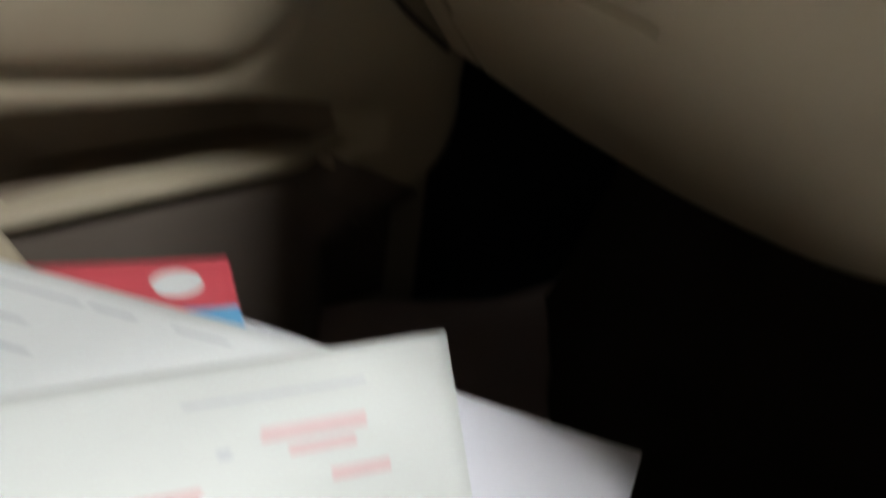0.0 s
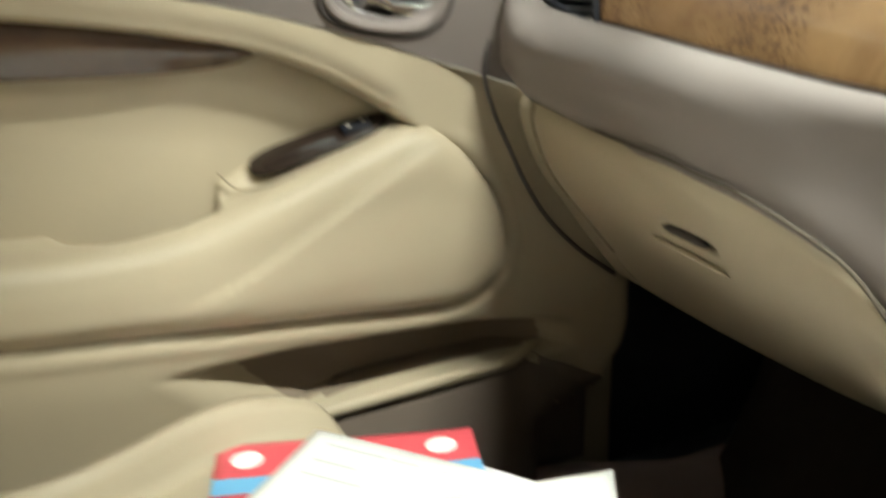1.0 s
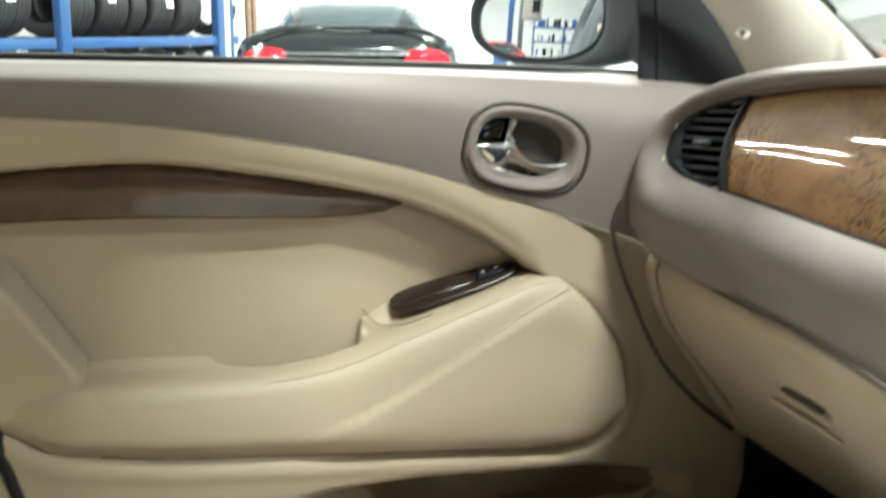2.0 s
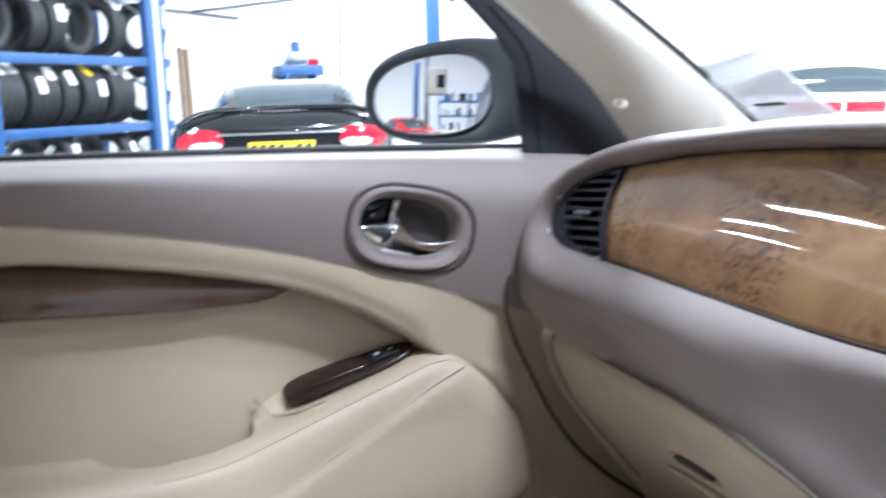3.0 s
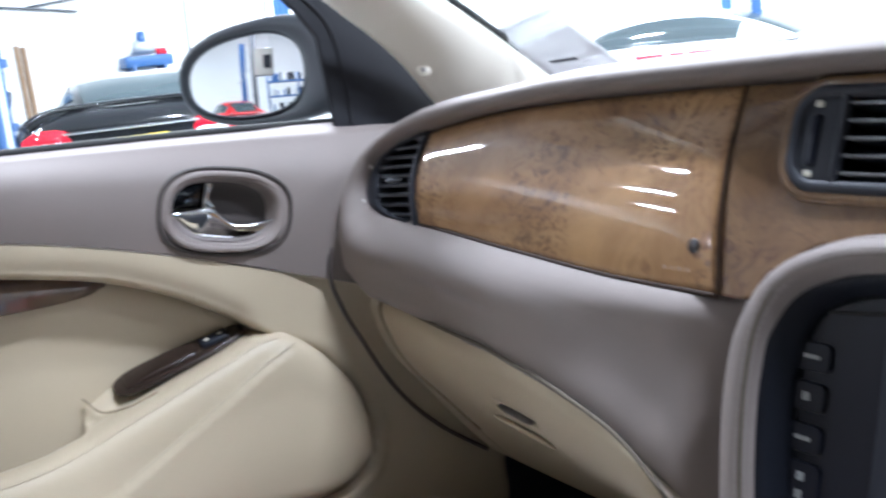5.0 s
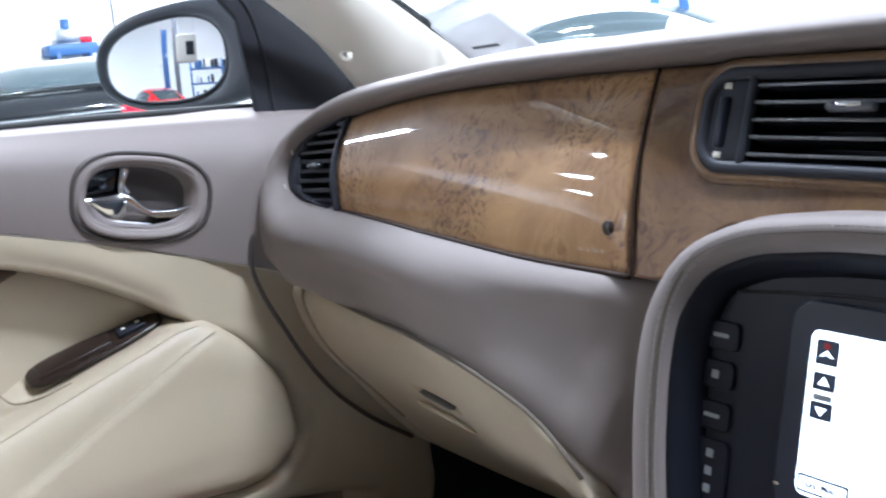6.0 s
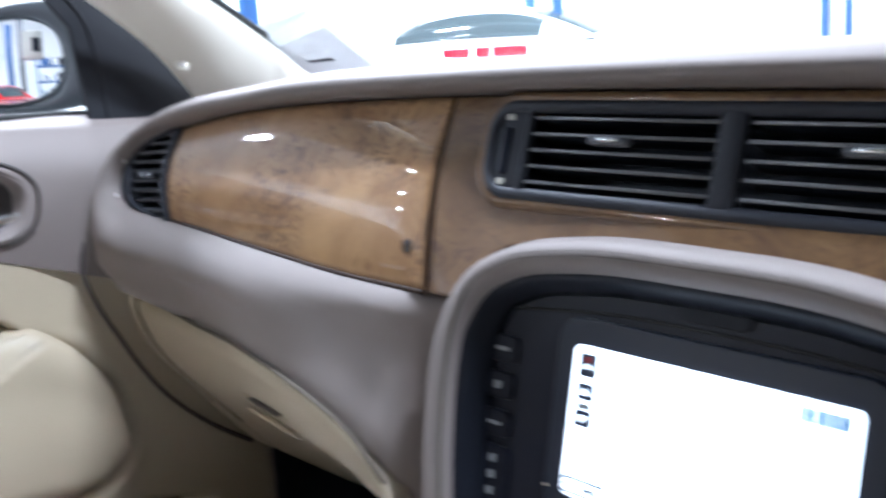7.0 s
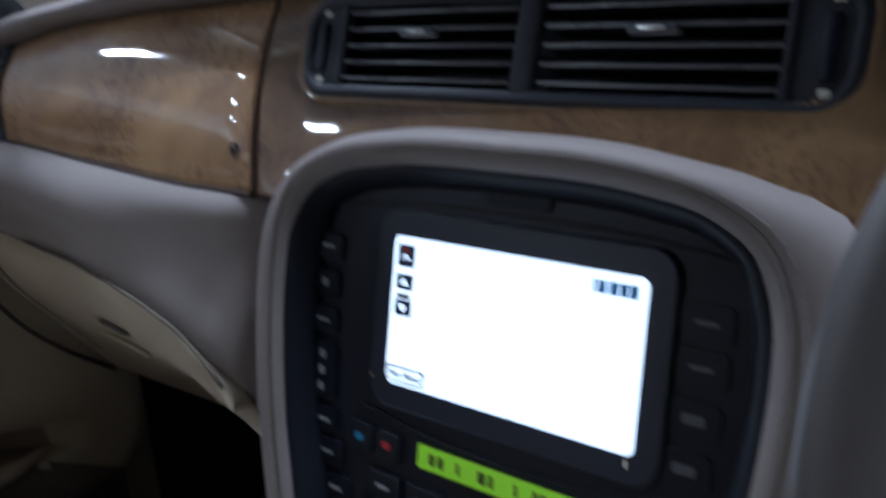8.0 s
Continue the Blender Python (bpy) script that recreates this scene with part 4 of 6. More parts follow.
# ---- car shell round the seats ----
carpet = []
xs, yy = np.linspace(-0.72, 0.72, 40), np.linspace(-1.2, 1.25, 60)
for y in yy:
    tunnel = 0.20 * S((0.20 - np.abs(xs)) / 0.05)
    rise = 0.55 * S((y - 0.82) / 0.35)
    wob = np.array([0.006 * noise.noise((x * 9, y * 9, 1.0)) for x in xs])
    carpet.append(np.stack([xs, np.full(40, y), 0.19 + tunnel + rise + wob], 1))
floor = sheet("car_floor", np.array(carpet), CARPET, None, 0.01, label="")
tagged(floor, "dark brown carpet in the car footwell", "carpet", kind="structure")
mat_bm = []
for y in np.linspace(0.42, 0.80, 28):
    xm = np.linspace(-0.60 + 0.06 * max(0.0, (y - 0.72) / 0.08) ** 3, -0.24 - 0.06 * max(0.0, (y - 0.72) / 0.08) ** 3, 20)
    mat_bm.append(np.stack([xm, np.full(20, y), 0.212 + 0.5 * S((y - 0.82) / 0.35) + np.array([0.004 * noise.noise((x * 14, y * 14, 4.0)) for x in xm])], 1))
# pile colour raised in place of window light on the mat
tagged(sheet("floor_mat", np.array(mat_bm), material("lit_mat_pile", (0.40, 0.31, 0.275), rough=0.95, vary=0.3, fine=800, bump=0.7, dist=0.002), None, 0.008), "brown pile floor mat in the footwell, lightened for window light", "floor mat")

# glovebox drawer under the pad
gb = thing("lower_glovebox", "cream lower glovebox with a slot handle under the dashboard", "glovebox", (-0.45, 0.62, 0.62))
g_front = lid_y
g_low = fn([(-0.685, 0.585), (-0.60, 0.541), (-0.54, 0.526), (-0.45, 0.529), (-0.38, 0.545), (-0.32, 0.584), (-0.28, 0.617), (-0.25, 0.648), (-0.235, 0.674), (-0.22, 0.704), (-0.205, 0.724), (-0.19, 0.725)])
g_back = fn([(-0.685, 0.698), (-0.60, 0.757), (-0.54, 0.780), (-0.45, 0.778), (-0.38, 0.758), (-0.32, 0.698), (-0.28, 0.645), (-0.25, 0.597), (-0.235, 0.575), (-0.22, 0.555), (-0.205, 0.545), (-0.19, 0.54)])


def drawer(x, t):
    """A point of the rounded drawer front: t runs down from the pad and under."""
    top, low = pad_low(x) + 0.001, g_low(x)
    low = np.minimum(low, top - 0.004)
    y = g_front(x) + 0.003 + (g_back(x) - g_front(x)) * t ** 1.4 - 0.006 * math.sin(math.pi * min(t * 1.6, 1)) ** 2 + 0.012 * max(0.0, 1 - t / 0.10) ** 2
    u, v = (x + 0.455) / 0.036, (low + (top - low) * (1 - t) - 0.716 - 0.03 * (x + 0.455)) / 0.0048
    return np.array((x, y + 0.016 * S((1.25 - oval(u, v, 4)) / 0.5), low + (top - low) * (1 - t)))


for name, xa, xb, lab in (("drawer_lid", -0.6600, -0.206, "cream leather-grained drawer lid"), ("drawer_end", -0.682, -0.6625, "fixed cream end piece")):
    rows = []
    for t in np.linspace(0, 1, 64):
        rows.append([drawer(x, t) for x in np.linspace(xa, xb, 110 if name == "drawer_lid" else 12)])
    sheet(name, np.array(rows), CREAM, gb, 0.004, flip=True, label=lab)
rows = []
for t in np.linspace(0, 1, 8):
    rows.append([drawer(x, 1.0) + np.array((0, 0.44 * t, 0.03 * t)) for x in np.linspace(-0.68, -0.21, 30)])
sheet("drawer_underside", np.array(rows), CARPET, gb, 0.004, flip=True)
# dark tube in the joint draws the shadow between pad and drawer
tube("drawer_gap", [(x - 0.004, lid_y(x) + 0.0035, pad_low(x) + 0.0012) for x in np.linspace(-0.655, -0.215, 70)], 0.0016, SEAMDARK, gb, "dark tube for the shadow line above the drawer lid", sides=6)
tube("drawer_end_groove", [drawer(-0.6612 + 0.012 * t * t, t) + np.array((0.0, -0.0006, 0.0)) for t in np.linspace(0.03, 0.75, 24)], 0.0018, SEAMSOFT, gb, sides=6)
def on_drawer(x, z, out=0.0):
    top, low = pad_low(x) + 0.001, g_low(x)
    p = drawer(x, float(np.clip((top - z) / (top - low), 0, 1)))
    return (p[0], p[1] - out, p[2])


tube("slot_handle", [on_drawer(x, 0.7150 + 0.03 * (x + 0.455), 0.0150) for x in np.linspace(-0.486, -0.425, 16)], 0.0036 * np.sqrt(np.clip(1 - np.linspace(-1, 1, 16) ** 6, 0.05, 1)), DISH, gb, "dark recessed slot handle", sides=8)
tube("handle_lip", [on_drawer(x, 0.695 + 0.01 * (x + 0.465), 0.0040) for x in np.linspace(-0.515, -0.412, 16)], 0.0026 * np.sqrt(np.clip(1 - np.linspace(-1, 1, 16) ** 4, 0.05, 1)), CREAM, gb, sides=8)

# console side and tunnel
rows = []
for t in np.linspace(0, 1, 10):
    rows.append([(-0.655 + 0.03 * math.sin(math.pi * t), y, 0.12 + 0.60 * t) for y in np.linspace(0.97, 1.27, 14)])
tagged(sheet("footwell_side", np.array(rows), CARPET, None, 0.006), "dark carpeted footwell side", "footwell side", kind="structure")
# carpet brown lightened to paint the lit patch beside the sill
HUMP = material("lit_brown_carpet", (0.36, 0.27, 0.245), rough=0.95, vary=0.25, fine=700, bump=0.6, dist=0.002, spec=0.1)
rows = []
for y in np.linspace(0.40, 0.96, 30):
    rows.append([(-0.735 + 0.15 * t + 0.004 * noise.noise((y * 12, t * 6, 2.0)), y, 0.335 - 0.055 * S((y - 0.62) / 0.26) - (0.125 - 0.04 * S((y - 0.62) / 0.26)) * S(t) - 0.02 * math.sin(math.pi * t)) for t in np.linspace(0, 1, 14)])
tagged(sheet("sill_carpet", np.array(rows), HUMP, None, 0.004, flip=True), "brown carpet sloping from the sill to the footwell floor, lightened as if lit", "carpet", kind="structure")
con = thing("centre_console", "dark lower console between the footwells", "console", (0, 0.4, 0.2))
rows = []
for y in np.linspace(-0.4, 0.66, 20):
    rows.append(spl([(-0.23, y, 0.15), (-0.205, y, 0.35), (-0.17, y, 0.50 + 0.10 * S((y - 0.3) / 0.25)), (-0.13, y, 0.56 + 0.12 * S((y - 0.3) / 0.25)), (0.13, y, 0.56 + 0.12 * S((y - 0.3) / 0.25)), (0.17, y, 0.50), (0.23, y, 0.15)], 30))
sheet("console_cover", np.array(rows), material("console_trim", (0.09, 0.075, 0.065), rough=0.6, fine=400, bump=0.1), con, 0.004, label="dark taupe console sides")

# ---- seat ----
seat = thing("passenger_seat", "cream leather front passenger seat with bolsters", "seat", (-0.44, 0.1, 0.2))
rows = []
edge_y = fn([(-0.690, 0.285), (-0.675, 0.318), (-0.650, 0.348), (-0.60, 0.378), (-0.55, 0.400), (-0.45, 0.430), (-0.3, 0.415), (-0.19, 0.33)])
outer = fn([(-0.36, -0.630), (0.05, -0.622), (0.14, -0.628), (0.19, -0.650), (0.24, -0.675), (0.286, -0.688), (0.32, -0.690), (0.45, -0.690)])
us = np.linspace(-1, 1, 64)
for t in np.linspace(0, 1, 70):
    k = min(t / 0.82, 1)
    xs = -0.4375 + 0.2525 * us
    y = -0.35 + (edge_y(xs) + 0.35) * k
    xs = np.where(us < 0, -0.4375 + us * (-0.4375 - outer(y)), xs)
    drop = np.clip((t - 0.70) / 0.30, 0, 1)
    side = np.abs(us)
    z = 0.5235 + 0.042 * S((side - 0.76) / 0.14) - 0.22 * np.clip((side - 0.89) / 0.11, 0, 1) ** 2.0 - 0.22 * drop ** 2.4
    rows.append(np.stack([xs, y + 0.014 * np.sin(drop * math.pi), z], 1))
sheet("cushion", np.array(rows), CREAM, seat, 0.01, flip=False, label="cream leather cushion with raised bolsters")
box("seat_base", (0.46, 0.60, 0.24), (-0.455, 0.06, 0.30), CARPET, seat, 0.03)
rows = []
for t in np.linspace(0, 1, 30):
    z = 0.46 + 0.62 * t
    y = -0.085 - 0.22 * t
    rows.append([(x, y + 0.06 * S((abs((x + 0.455) / 0.27) - 0.5) / 0.3) - 0.12 * max((abs((x + 0.455) / 0.27) - 0.9) / 0.1, 0) ** 2 - 0.0, z) for x in np.linspace(-0.725, -0.185, 40)])
sheet("backrest", np.array(rows), CREAM, seat, 0.05, flip=True, label="cream leather backrest")

# ---- pillar, mirror corner, glass ----
pil = thing("pillar_trim", "ivory windscreen pillar trim with a round fixing button", "pillar trim", (-0.68, 0.68, 0.95))
L = spl([(-0.690, 0.745, 0.905), (-0.684, 0.684, 0.966), (-0.680, 0.642, 1.017), (-0.676, 0.584, 1.066), (-0.665, 0.50, 1.125), (-0.63, 0.33, 1.22), (-0.58, 0.12, 1.30)], 50)
R = spl([(-0.655, 0.87, 0.925), (-0.648, 0.797, 0.981), (-0.645, 0.722, 1.035), (-0.640, 0.655, 1.079), (-0.628, 0.565, 1.132), (-0.60, 0.40, 1.22), (-0.55, 0.2, 1.30)], 50)
rows = []
for t in np.linspace(0, 1, 16):
    rows.append(L * (1 - t) + R * t + np.array((0.018, -0.010, 0.004)) * (math.sin(math.pi * t) ** 0.7))
sheet("pillar_cover", np.array(rows), PALE, pil, 0.004, flip=False, label="ivory grained pillar cover")
tube("screen_edge", R + np.array((0.0, 0.006, 0.002)), 0.005, RUBBER, pil, "black windscreen edge", sides=8)
b = np.array((-0.6655, 0.6612, 1.0012))
nb = np.array((0.80, -0.55, 0.2)) / np.linalg.norm((0.80, -0.55, 0.2))
tube("fixing_button", [b - nb * 0.006, b + nb * 0.0015, b + nb * 0.0035], np.array([0.0070, 0.0070, 0.0055]), PALE, pil, "round ivory button", sides=20, up=(0, 0, 1))
tube("button_screw", [b + nb * 0.0030, b + nb * 0.0042], 0.0024, THREAD, pil, sides=12, up=(0, 0, 1))

sail = thing("mirror_corner", "black plastic corner panel behind the door mirror", "corner trim", (-0.72, 0.62, 0.95))
out = [(0.578, 0.950), (0.577, 0.963), (0.570, 1.045), (0.550, 1.072), (0.510, 1.112), (0.20, 1.290), (0.22, 1.310), (0.58, 1.105), (0.63, 1.070), (0.685, 1.025), (0.73, 0.970), (0.74, 0.93), (0.65, 0.930)]
plate("corner_panel", out, 0.006, basis((-0.714, 0, 0), (0, 1, 0), (0, 0, 1)), MATT, sail, 0.002, "black moulded corner panel")
tube("corner_ridge", spl([(-0.7075, 0.597, 0.945), (-0.7075, 0.594, 1.00), (-0.7075, 0.583, 1.055), (-0.7075, 0.545, 1.098)], 24), 0.0022, MATT, sail, sides=8)
tube("door_frame_edge", spl([(-0.714, 0.512, 1.108), (-0.705, 0.40, 1.17), (-0.66, 0.2, 1.27)], 30), 0.008, RUBBER, sail, "black window channel", sides=8)

# door mirror outside
mir = thing("door_mirror", "dark door mirror with rounded housing outside the passenger window", "mirror", (-0.86, 0.62, 0.95))
MN = Vector((0.52, -0.85, 0.084)).normalized()
MU = Vector((0, 0, 1)).cross(MN).normalized()
MC = Vector((-0.936, 0.587, 1.018))
MF = basis(MC, MU, (0, 0, 1))
def egg(w, h, n=64):
    o = []
    for k in range(n):
        a = 2 * math.pi * k / n
        c, s = math.cos(a), math.sin(a)
        r = (abs(c) ** 2.5 + abs(s) ** 2.5) ** (-1 / 2.5)
        o.append((w * r * c, h * r * s * (1 + 0.10 * c) + 0.004 * c))
    return np.array(o)
rows = []
for s, d in ((0.90, 0.0005), (0.935, 0.003), (0.965, 0.006), (1.0, 0.004), (1.03, -0.008), (1.02, -0.025), (0.95, -0.048), (0.75, -0.070), (0.4, -0.083), (0.02, -0.086)):
    rows.append([tuple(MF @ Vector((u * (1.0 + 0.34 * float(S(u / 0.09))) if s > 0.97 else u * (0.865 if s < 0.95 else 0.90) - 0.0120, v if s > 0.97 else 0.88 * v - 0.0022, d))) for u, v in egg(0.112 * s, 0.060 * s)])
sheet("housing", np.array(rows), material("dark_body_paint", (0.03, 0.035, 0.042), rough=0.42, vary=0.1, coat=0.15), mir, 0, closed=True, label="dark painted mirror housing")
rows = []
for q in np.linspace(0.001, 1, 14):
    rows.append([tuple(MF @ Vector((u - 0.0122, v - 0.0022, 0.004 - 0.046 * v - (u * u + v * v) / (2 * 1.25)))) for u, v in egg(0.0880 * q, 0.0472 * q)])
sheet("mirror_glass", np.array(rows), MIRROR, mir, 0, closed=True, flip=True, label="convex silvered mirror glass")
tube("glass_edge", [tuple(MF @ Vector((u - 0.0122, v - 0.0022, 0.0035 - 0.046 * v - (u * u + v * v) / 2.5 + 0.001))) for u, v in egg(0.0868, 0.0464)], 0.0011, GREY, mir, "thin grey edge of the mirror glass", sides=6, closed=True)
tube("mirror_arm", spl([tuple(MF @ Vector((0.085, -0.022, -0.06))), (-0.82, 0.665, 0.985), (-0.76, 0.655, 0.97), (-0.715, 0.65, 0.965)], 16), np.linspace(0.030, 0.034, 16), MATT, mir, "black mirror arm", sides=14, squash=0.9)

# glass, roof and body so that the cabin is closed
ws = thing("windscreen", "raked clear windscreen over the dashboard", "windscreen", (0, 1.0, 0.95))
rows = []
for t in np.linspace(0, 1, 12):
    x = np.linspace(-0.69, 0.69, 24)
    rows.append(np.stack([x * (1 - 0.16 * t), 1.10 - 0.24 * (x / 0.7) ** 2 - 0.84 * t + 0.04 * t * (x / 0.7) ** 2, 0.945 + 0.41 * t + 0.02 * math.sin(math.pi * t) - 0.02 * (x / 0.7) ** 2], 1))
g = sheet("windscreen_glass", np.array(rows), GLASS, ws, 0, label="clear laminated glass")
g.visible_shadow = False
win = thing("side_window", "closed clear passenger door window", "window", (-0.74, 0.1, 0.97))
rows = []
for t in np.linspace(0, 1, 8):
    y = np.linspace(-0.5, 0.62 - 0.50 * t, 16)
    rows.append(np.stack([np.full(16, -0.745 + 0.14 * t ** 1.3), y, belt(y) - 0.01 + 0.36 * t], 1))
g = sheet("window_glass", np.array(rows), GLASS, win, 0, label="clear door glass")
g.visible_shadow = False
rows = []
for t in np.linspace(0, 1, 20):
    x = np.linspace(-0.60, 0.60, 20)
    rows.append(np.stack([x, np.full(20, 0.27 - 1.75 * t), 1.355 + 0.05 * math.sin(math.pi * t) - 0.06 * (x / 0.6) ** 4], 1))
tagged(sheet("headliner", np.array(rows), HEADLINE, None, 0.02, flip=True), "pale cloth headliner of the car roof", "headliner", kind="structure")
shell = thing("car_body", "dark blue-grey body sides and pillars of the car", "car body", (0, 0, 0.2), kind="structure")
BODY = material("dark_blue_grey_body", (0.030, 0.036, 0.046), rough=0.35, vary=0.08, coat=0.6)
for sx in (-1, 1):
    tube("b_pillar", spl([(sx * 0.74, -0.52, 0.3), (sx * 0.74, -0.52, 0.97), (sx * 0.60, -0.48, 1.34)], 14), 0.05, BODY, shell, sides=10)
    tube("c_pillar", spl([(sx * 0.72, -1.45, 0.9), (sx * 0.62, -1.45, 1.2), (sx * 0.56, -1.3, 1.34)], 12), 0.07, BODY, shell, sides=10)
    tube("cant_rail", spl([(sx * 0.57, 0.12, 1.31), (sx * 0.60, -0.48, 1.345), (sx * 0.56, -1.3, 1.335)], 16), 0.035, BODY, shell, sides=10)
    box("body_side", (0.05, 2.9, 0.72), (sx * 0.815, -0.15, 0.55), BODY, shell, 0.02)
    box("sill", (0.10, 2.6, 0.14), (sx * 0.76, 0.0, 0.20), BODY, shell, 0.02)
tube("a_pillar", spl([(0.69, 0.80, 0.95), (0.66, 0.60, 1.10), (0.60, 0.3, 1.28), (0.57, 0.1, 1.32)], 16), 0.035, PALE, shell, sides=10)
box("bulkhead", (1.5, 0.04, 0.85), (0, 1.27, 0.52), CARPET, shell, 0.01)
box("rear_bench", (1.35, 0.4, 0.75), (0, -1.3, 0.62), CREAM, shell, 0.08, seg=4)
bon = []
for y in np.linspace(1.12, 2.45, 14):
    q = (y - 1.12) / 1.33
    bon.append([(x * (1 - 0.10 * q * q), y + 0.10 * q * (1 - (x / 0.8) ** 2), 0.90 - 0.30 * q ** 2.2 - 0.05 * (x / 0.8) ** 4) for x in np.linspace(-0.80, 0.80, 21)])
sheet("bonnet", np.array(bon), BODY, shell, 0.01)
box("nose", (1.42, 0.16, 0.42), (0, 2.44, 0.36), BODY, shell, 0.07, seg=4)
roof = [[(x, 0.30 - 1.85 * t, 1.412 + 0.05 * math.sin(math.pi * t) - 0.07 * (x / 0.64) ** 4) for x in np.linspace(-0.64, 0.64, 17)] for t in np.linspace(0, 1, 14)]
sheet("roof_skin", np.array(roof), BODY, shell, 0.008, flip=True)
box("boot", (1.5, 0.75, 0.50), (0, -1.95, 0.62), BODY, shell, 0.10, seg=4)
for sx in (-1, 1):
    for y in (1.72, -1.25):
        tube("road_wheel", [(sx * 0.66, y, GROUND + 0.33), (sx * 0.85, y, GROUND + 0.33)], 0.33, RUBBER, shell, sides=28)
for sx in (-1, 1):
    box("wing_side", (0.06, 1.30, 0.56), (sx * 0.80, 1.90, 0.50), BODY, shell, 0.03)

# steering wheel
WHEEL = material("dark_wheel_leather", (0.034, 0.027, 0.024), rough=0.55, vary=0.08, scale=6, fine=420, bump=0.15, dist=0.0005)
sw_thing = thing("steering_wheel", "dark grey leather steering wheel", "steering wheel", (0.385, 0.47, 0.80))
WF = basis((0.392, 0.462, 0.870), (1, 0, 0), (0, 0.55, 1))
tube("rim", [tuple(WF @ Vector((0.187 * math.cos(a), 0.187 * math.sin(a), 0))) for a in np.linspace(0, 2 * math.pi, 97)[:-1]], 0.0155, WHEEL, sw_thing, "dark grey leather rim", sides=16, closed=True)
part("hub", box_bm(0.16, 0.13, 0.05, (0, -0.01, -0.02), 0.02, 3), TAUPE, sw_thing).data.transform(WF)
for a in (200, 340, 270):
    p0, p1 = (0.06 * math.cos(radians(a)), 0.06 * math.sin(radians(a)), -0.015), (0.185 * math.cos(radians(a)), 0.185 * math.sin(radians(a)), 0)
    tube("spoke", [tuple(WF @ Vector(p0)), tuple(WF @ Vector(p1))], 0.014, TAUPE, sw_thing, sides=10)
tube("column", [(0.392, 0.48, 0.855), (0.392, 0.75, 0.74)], 0.04, BLACK, sw_thing, sides=14)

# ---- the workshop round the car ----
WHITE = material("white_painted_wall", (0.80, 0.80, 0.79), rough=0.8, vary=0.04, scale=1.5, fine=60, bump=0.15, dist=0.003)
# the east wall is out of view; its dark grey holds down bounced light
GREYWALL = material("low_bounce_wall", (0.09, 0.09, 0.095), rough=0.8, vary=0.06, scale=1.5, fine=60, bump=0.15, dist=0.003)
CONCRETE = material("workshop_floor", (0.34, 0.35, 0.36), rough=0.35, vary=0.15, scale=2, fine=40, bump=0.1)
BLUE = material("blue_steel", (0.035, 0.10, 0.26), rough=0.4, vary=0.12, scale=6, fine=90)
PALEBLUE = material("pale_blue_steel", (0.55, 0.63, 0.72), rough=0.45, vary=0.08, scale=6, fine=90)
TYRE = material("tyre_rubber", (0.020, 0.020, 0.022), rough=0.6, vary=0.25, scale=12, fine=120, bump=0.3)
LABEL = material("paper_label", (0.8, 0.8, 0.8), rough=0.7, vary=0.03)
YELLOW = material("yellow_label", (0.75, 0.55, 0.02), rough=0.5, vary=0.05)
REDL = material("red_lamp", (0.62, 0.012, 0.03), rough=0.08, vary=0.1, coat=1.0)
BLACKCAR = material("black_car_paint", (0.012, 0.013, 0.015), rough=0.15, vary=0.1, coat=1.0)
WHITECAR = material("white_car_paint", (0.75, 0.76, 0.77), rough=0.2, vary=0.02, coat=1.0)
REDCAR = material("red_car_paint", (0.55, 0.015, 0.02), rough=0.2, vary=0.05, coat=1.0)
TINT = material("dark_glass", (0.045, 0.06, 0.065), rough=0.05, vary=0.05, bump=0)
STEEL = material("galvanised_steel", (0.55, 0.57, 0.58), rough=0.45, metal=0.6, vary=0.1)

XW, YW, XE, YS = -13.2, 13.0, 9.0, -16.0
wx, wy = XE - XW, YW - YS
cx, cy = (XE + XW) / 2, (YW + YS) / 2
tagged(box("ground", (wx, wy, 0.2), (cx, cy, GROUND - 0.1), CONCRETE, None, 0.0), "grey painted concrete workshop floor", "floor", kind="structure")
tagged(box("ceiling", (wx, wy, 0.2), (cx, cy, CEIL + 0.1), material("grey_roof_sheets", (0.36, 0.36, 0.37), rough=0.7, vary=0.08, scale=1.5, fine=40, bump=0.15), None, 0.0), "grey workshop roof", "ceiling", kind="structure")
for nm, size, at in (("wall_west", (0.2, wy, CEIL - GROUND), (XW - 0.1, cy, (CEIL + GROUND) / 2)), ("wall_east", (0.2, wy, CEIL - GROUND), (XE + 0.1, cy, (CEIL + GROUND) / 2)),
                     ("wall_north", (wx + 0.4, 0.2, CEIL - GROUND), (cx, YW + 0.1, (CEIL + GROUND) / 2)), ("wall_south", (wx + 0.4, 0.2, CEIL - GROUND), (cx, YS - 0.1, (CEIL + GROUND) / 2))):
    tagged(box(nm, size, at, GREYWALL if nm == "wall_east" else WHITE, None, 0.0), "unseen workshop wall, greyed to cut bounced light" if nm == "wall_east" else "white painted workshop wall", "wall", kind="structure")


TUBEGLOW = material("fluorescent_tube", (1.0, 0.98, 0.95), emit=12.0, bump=0)


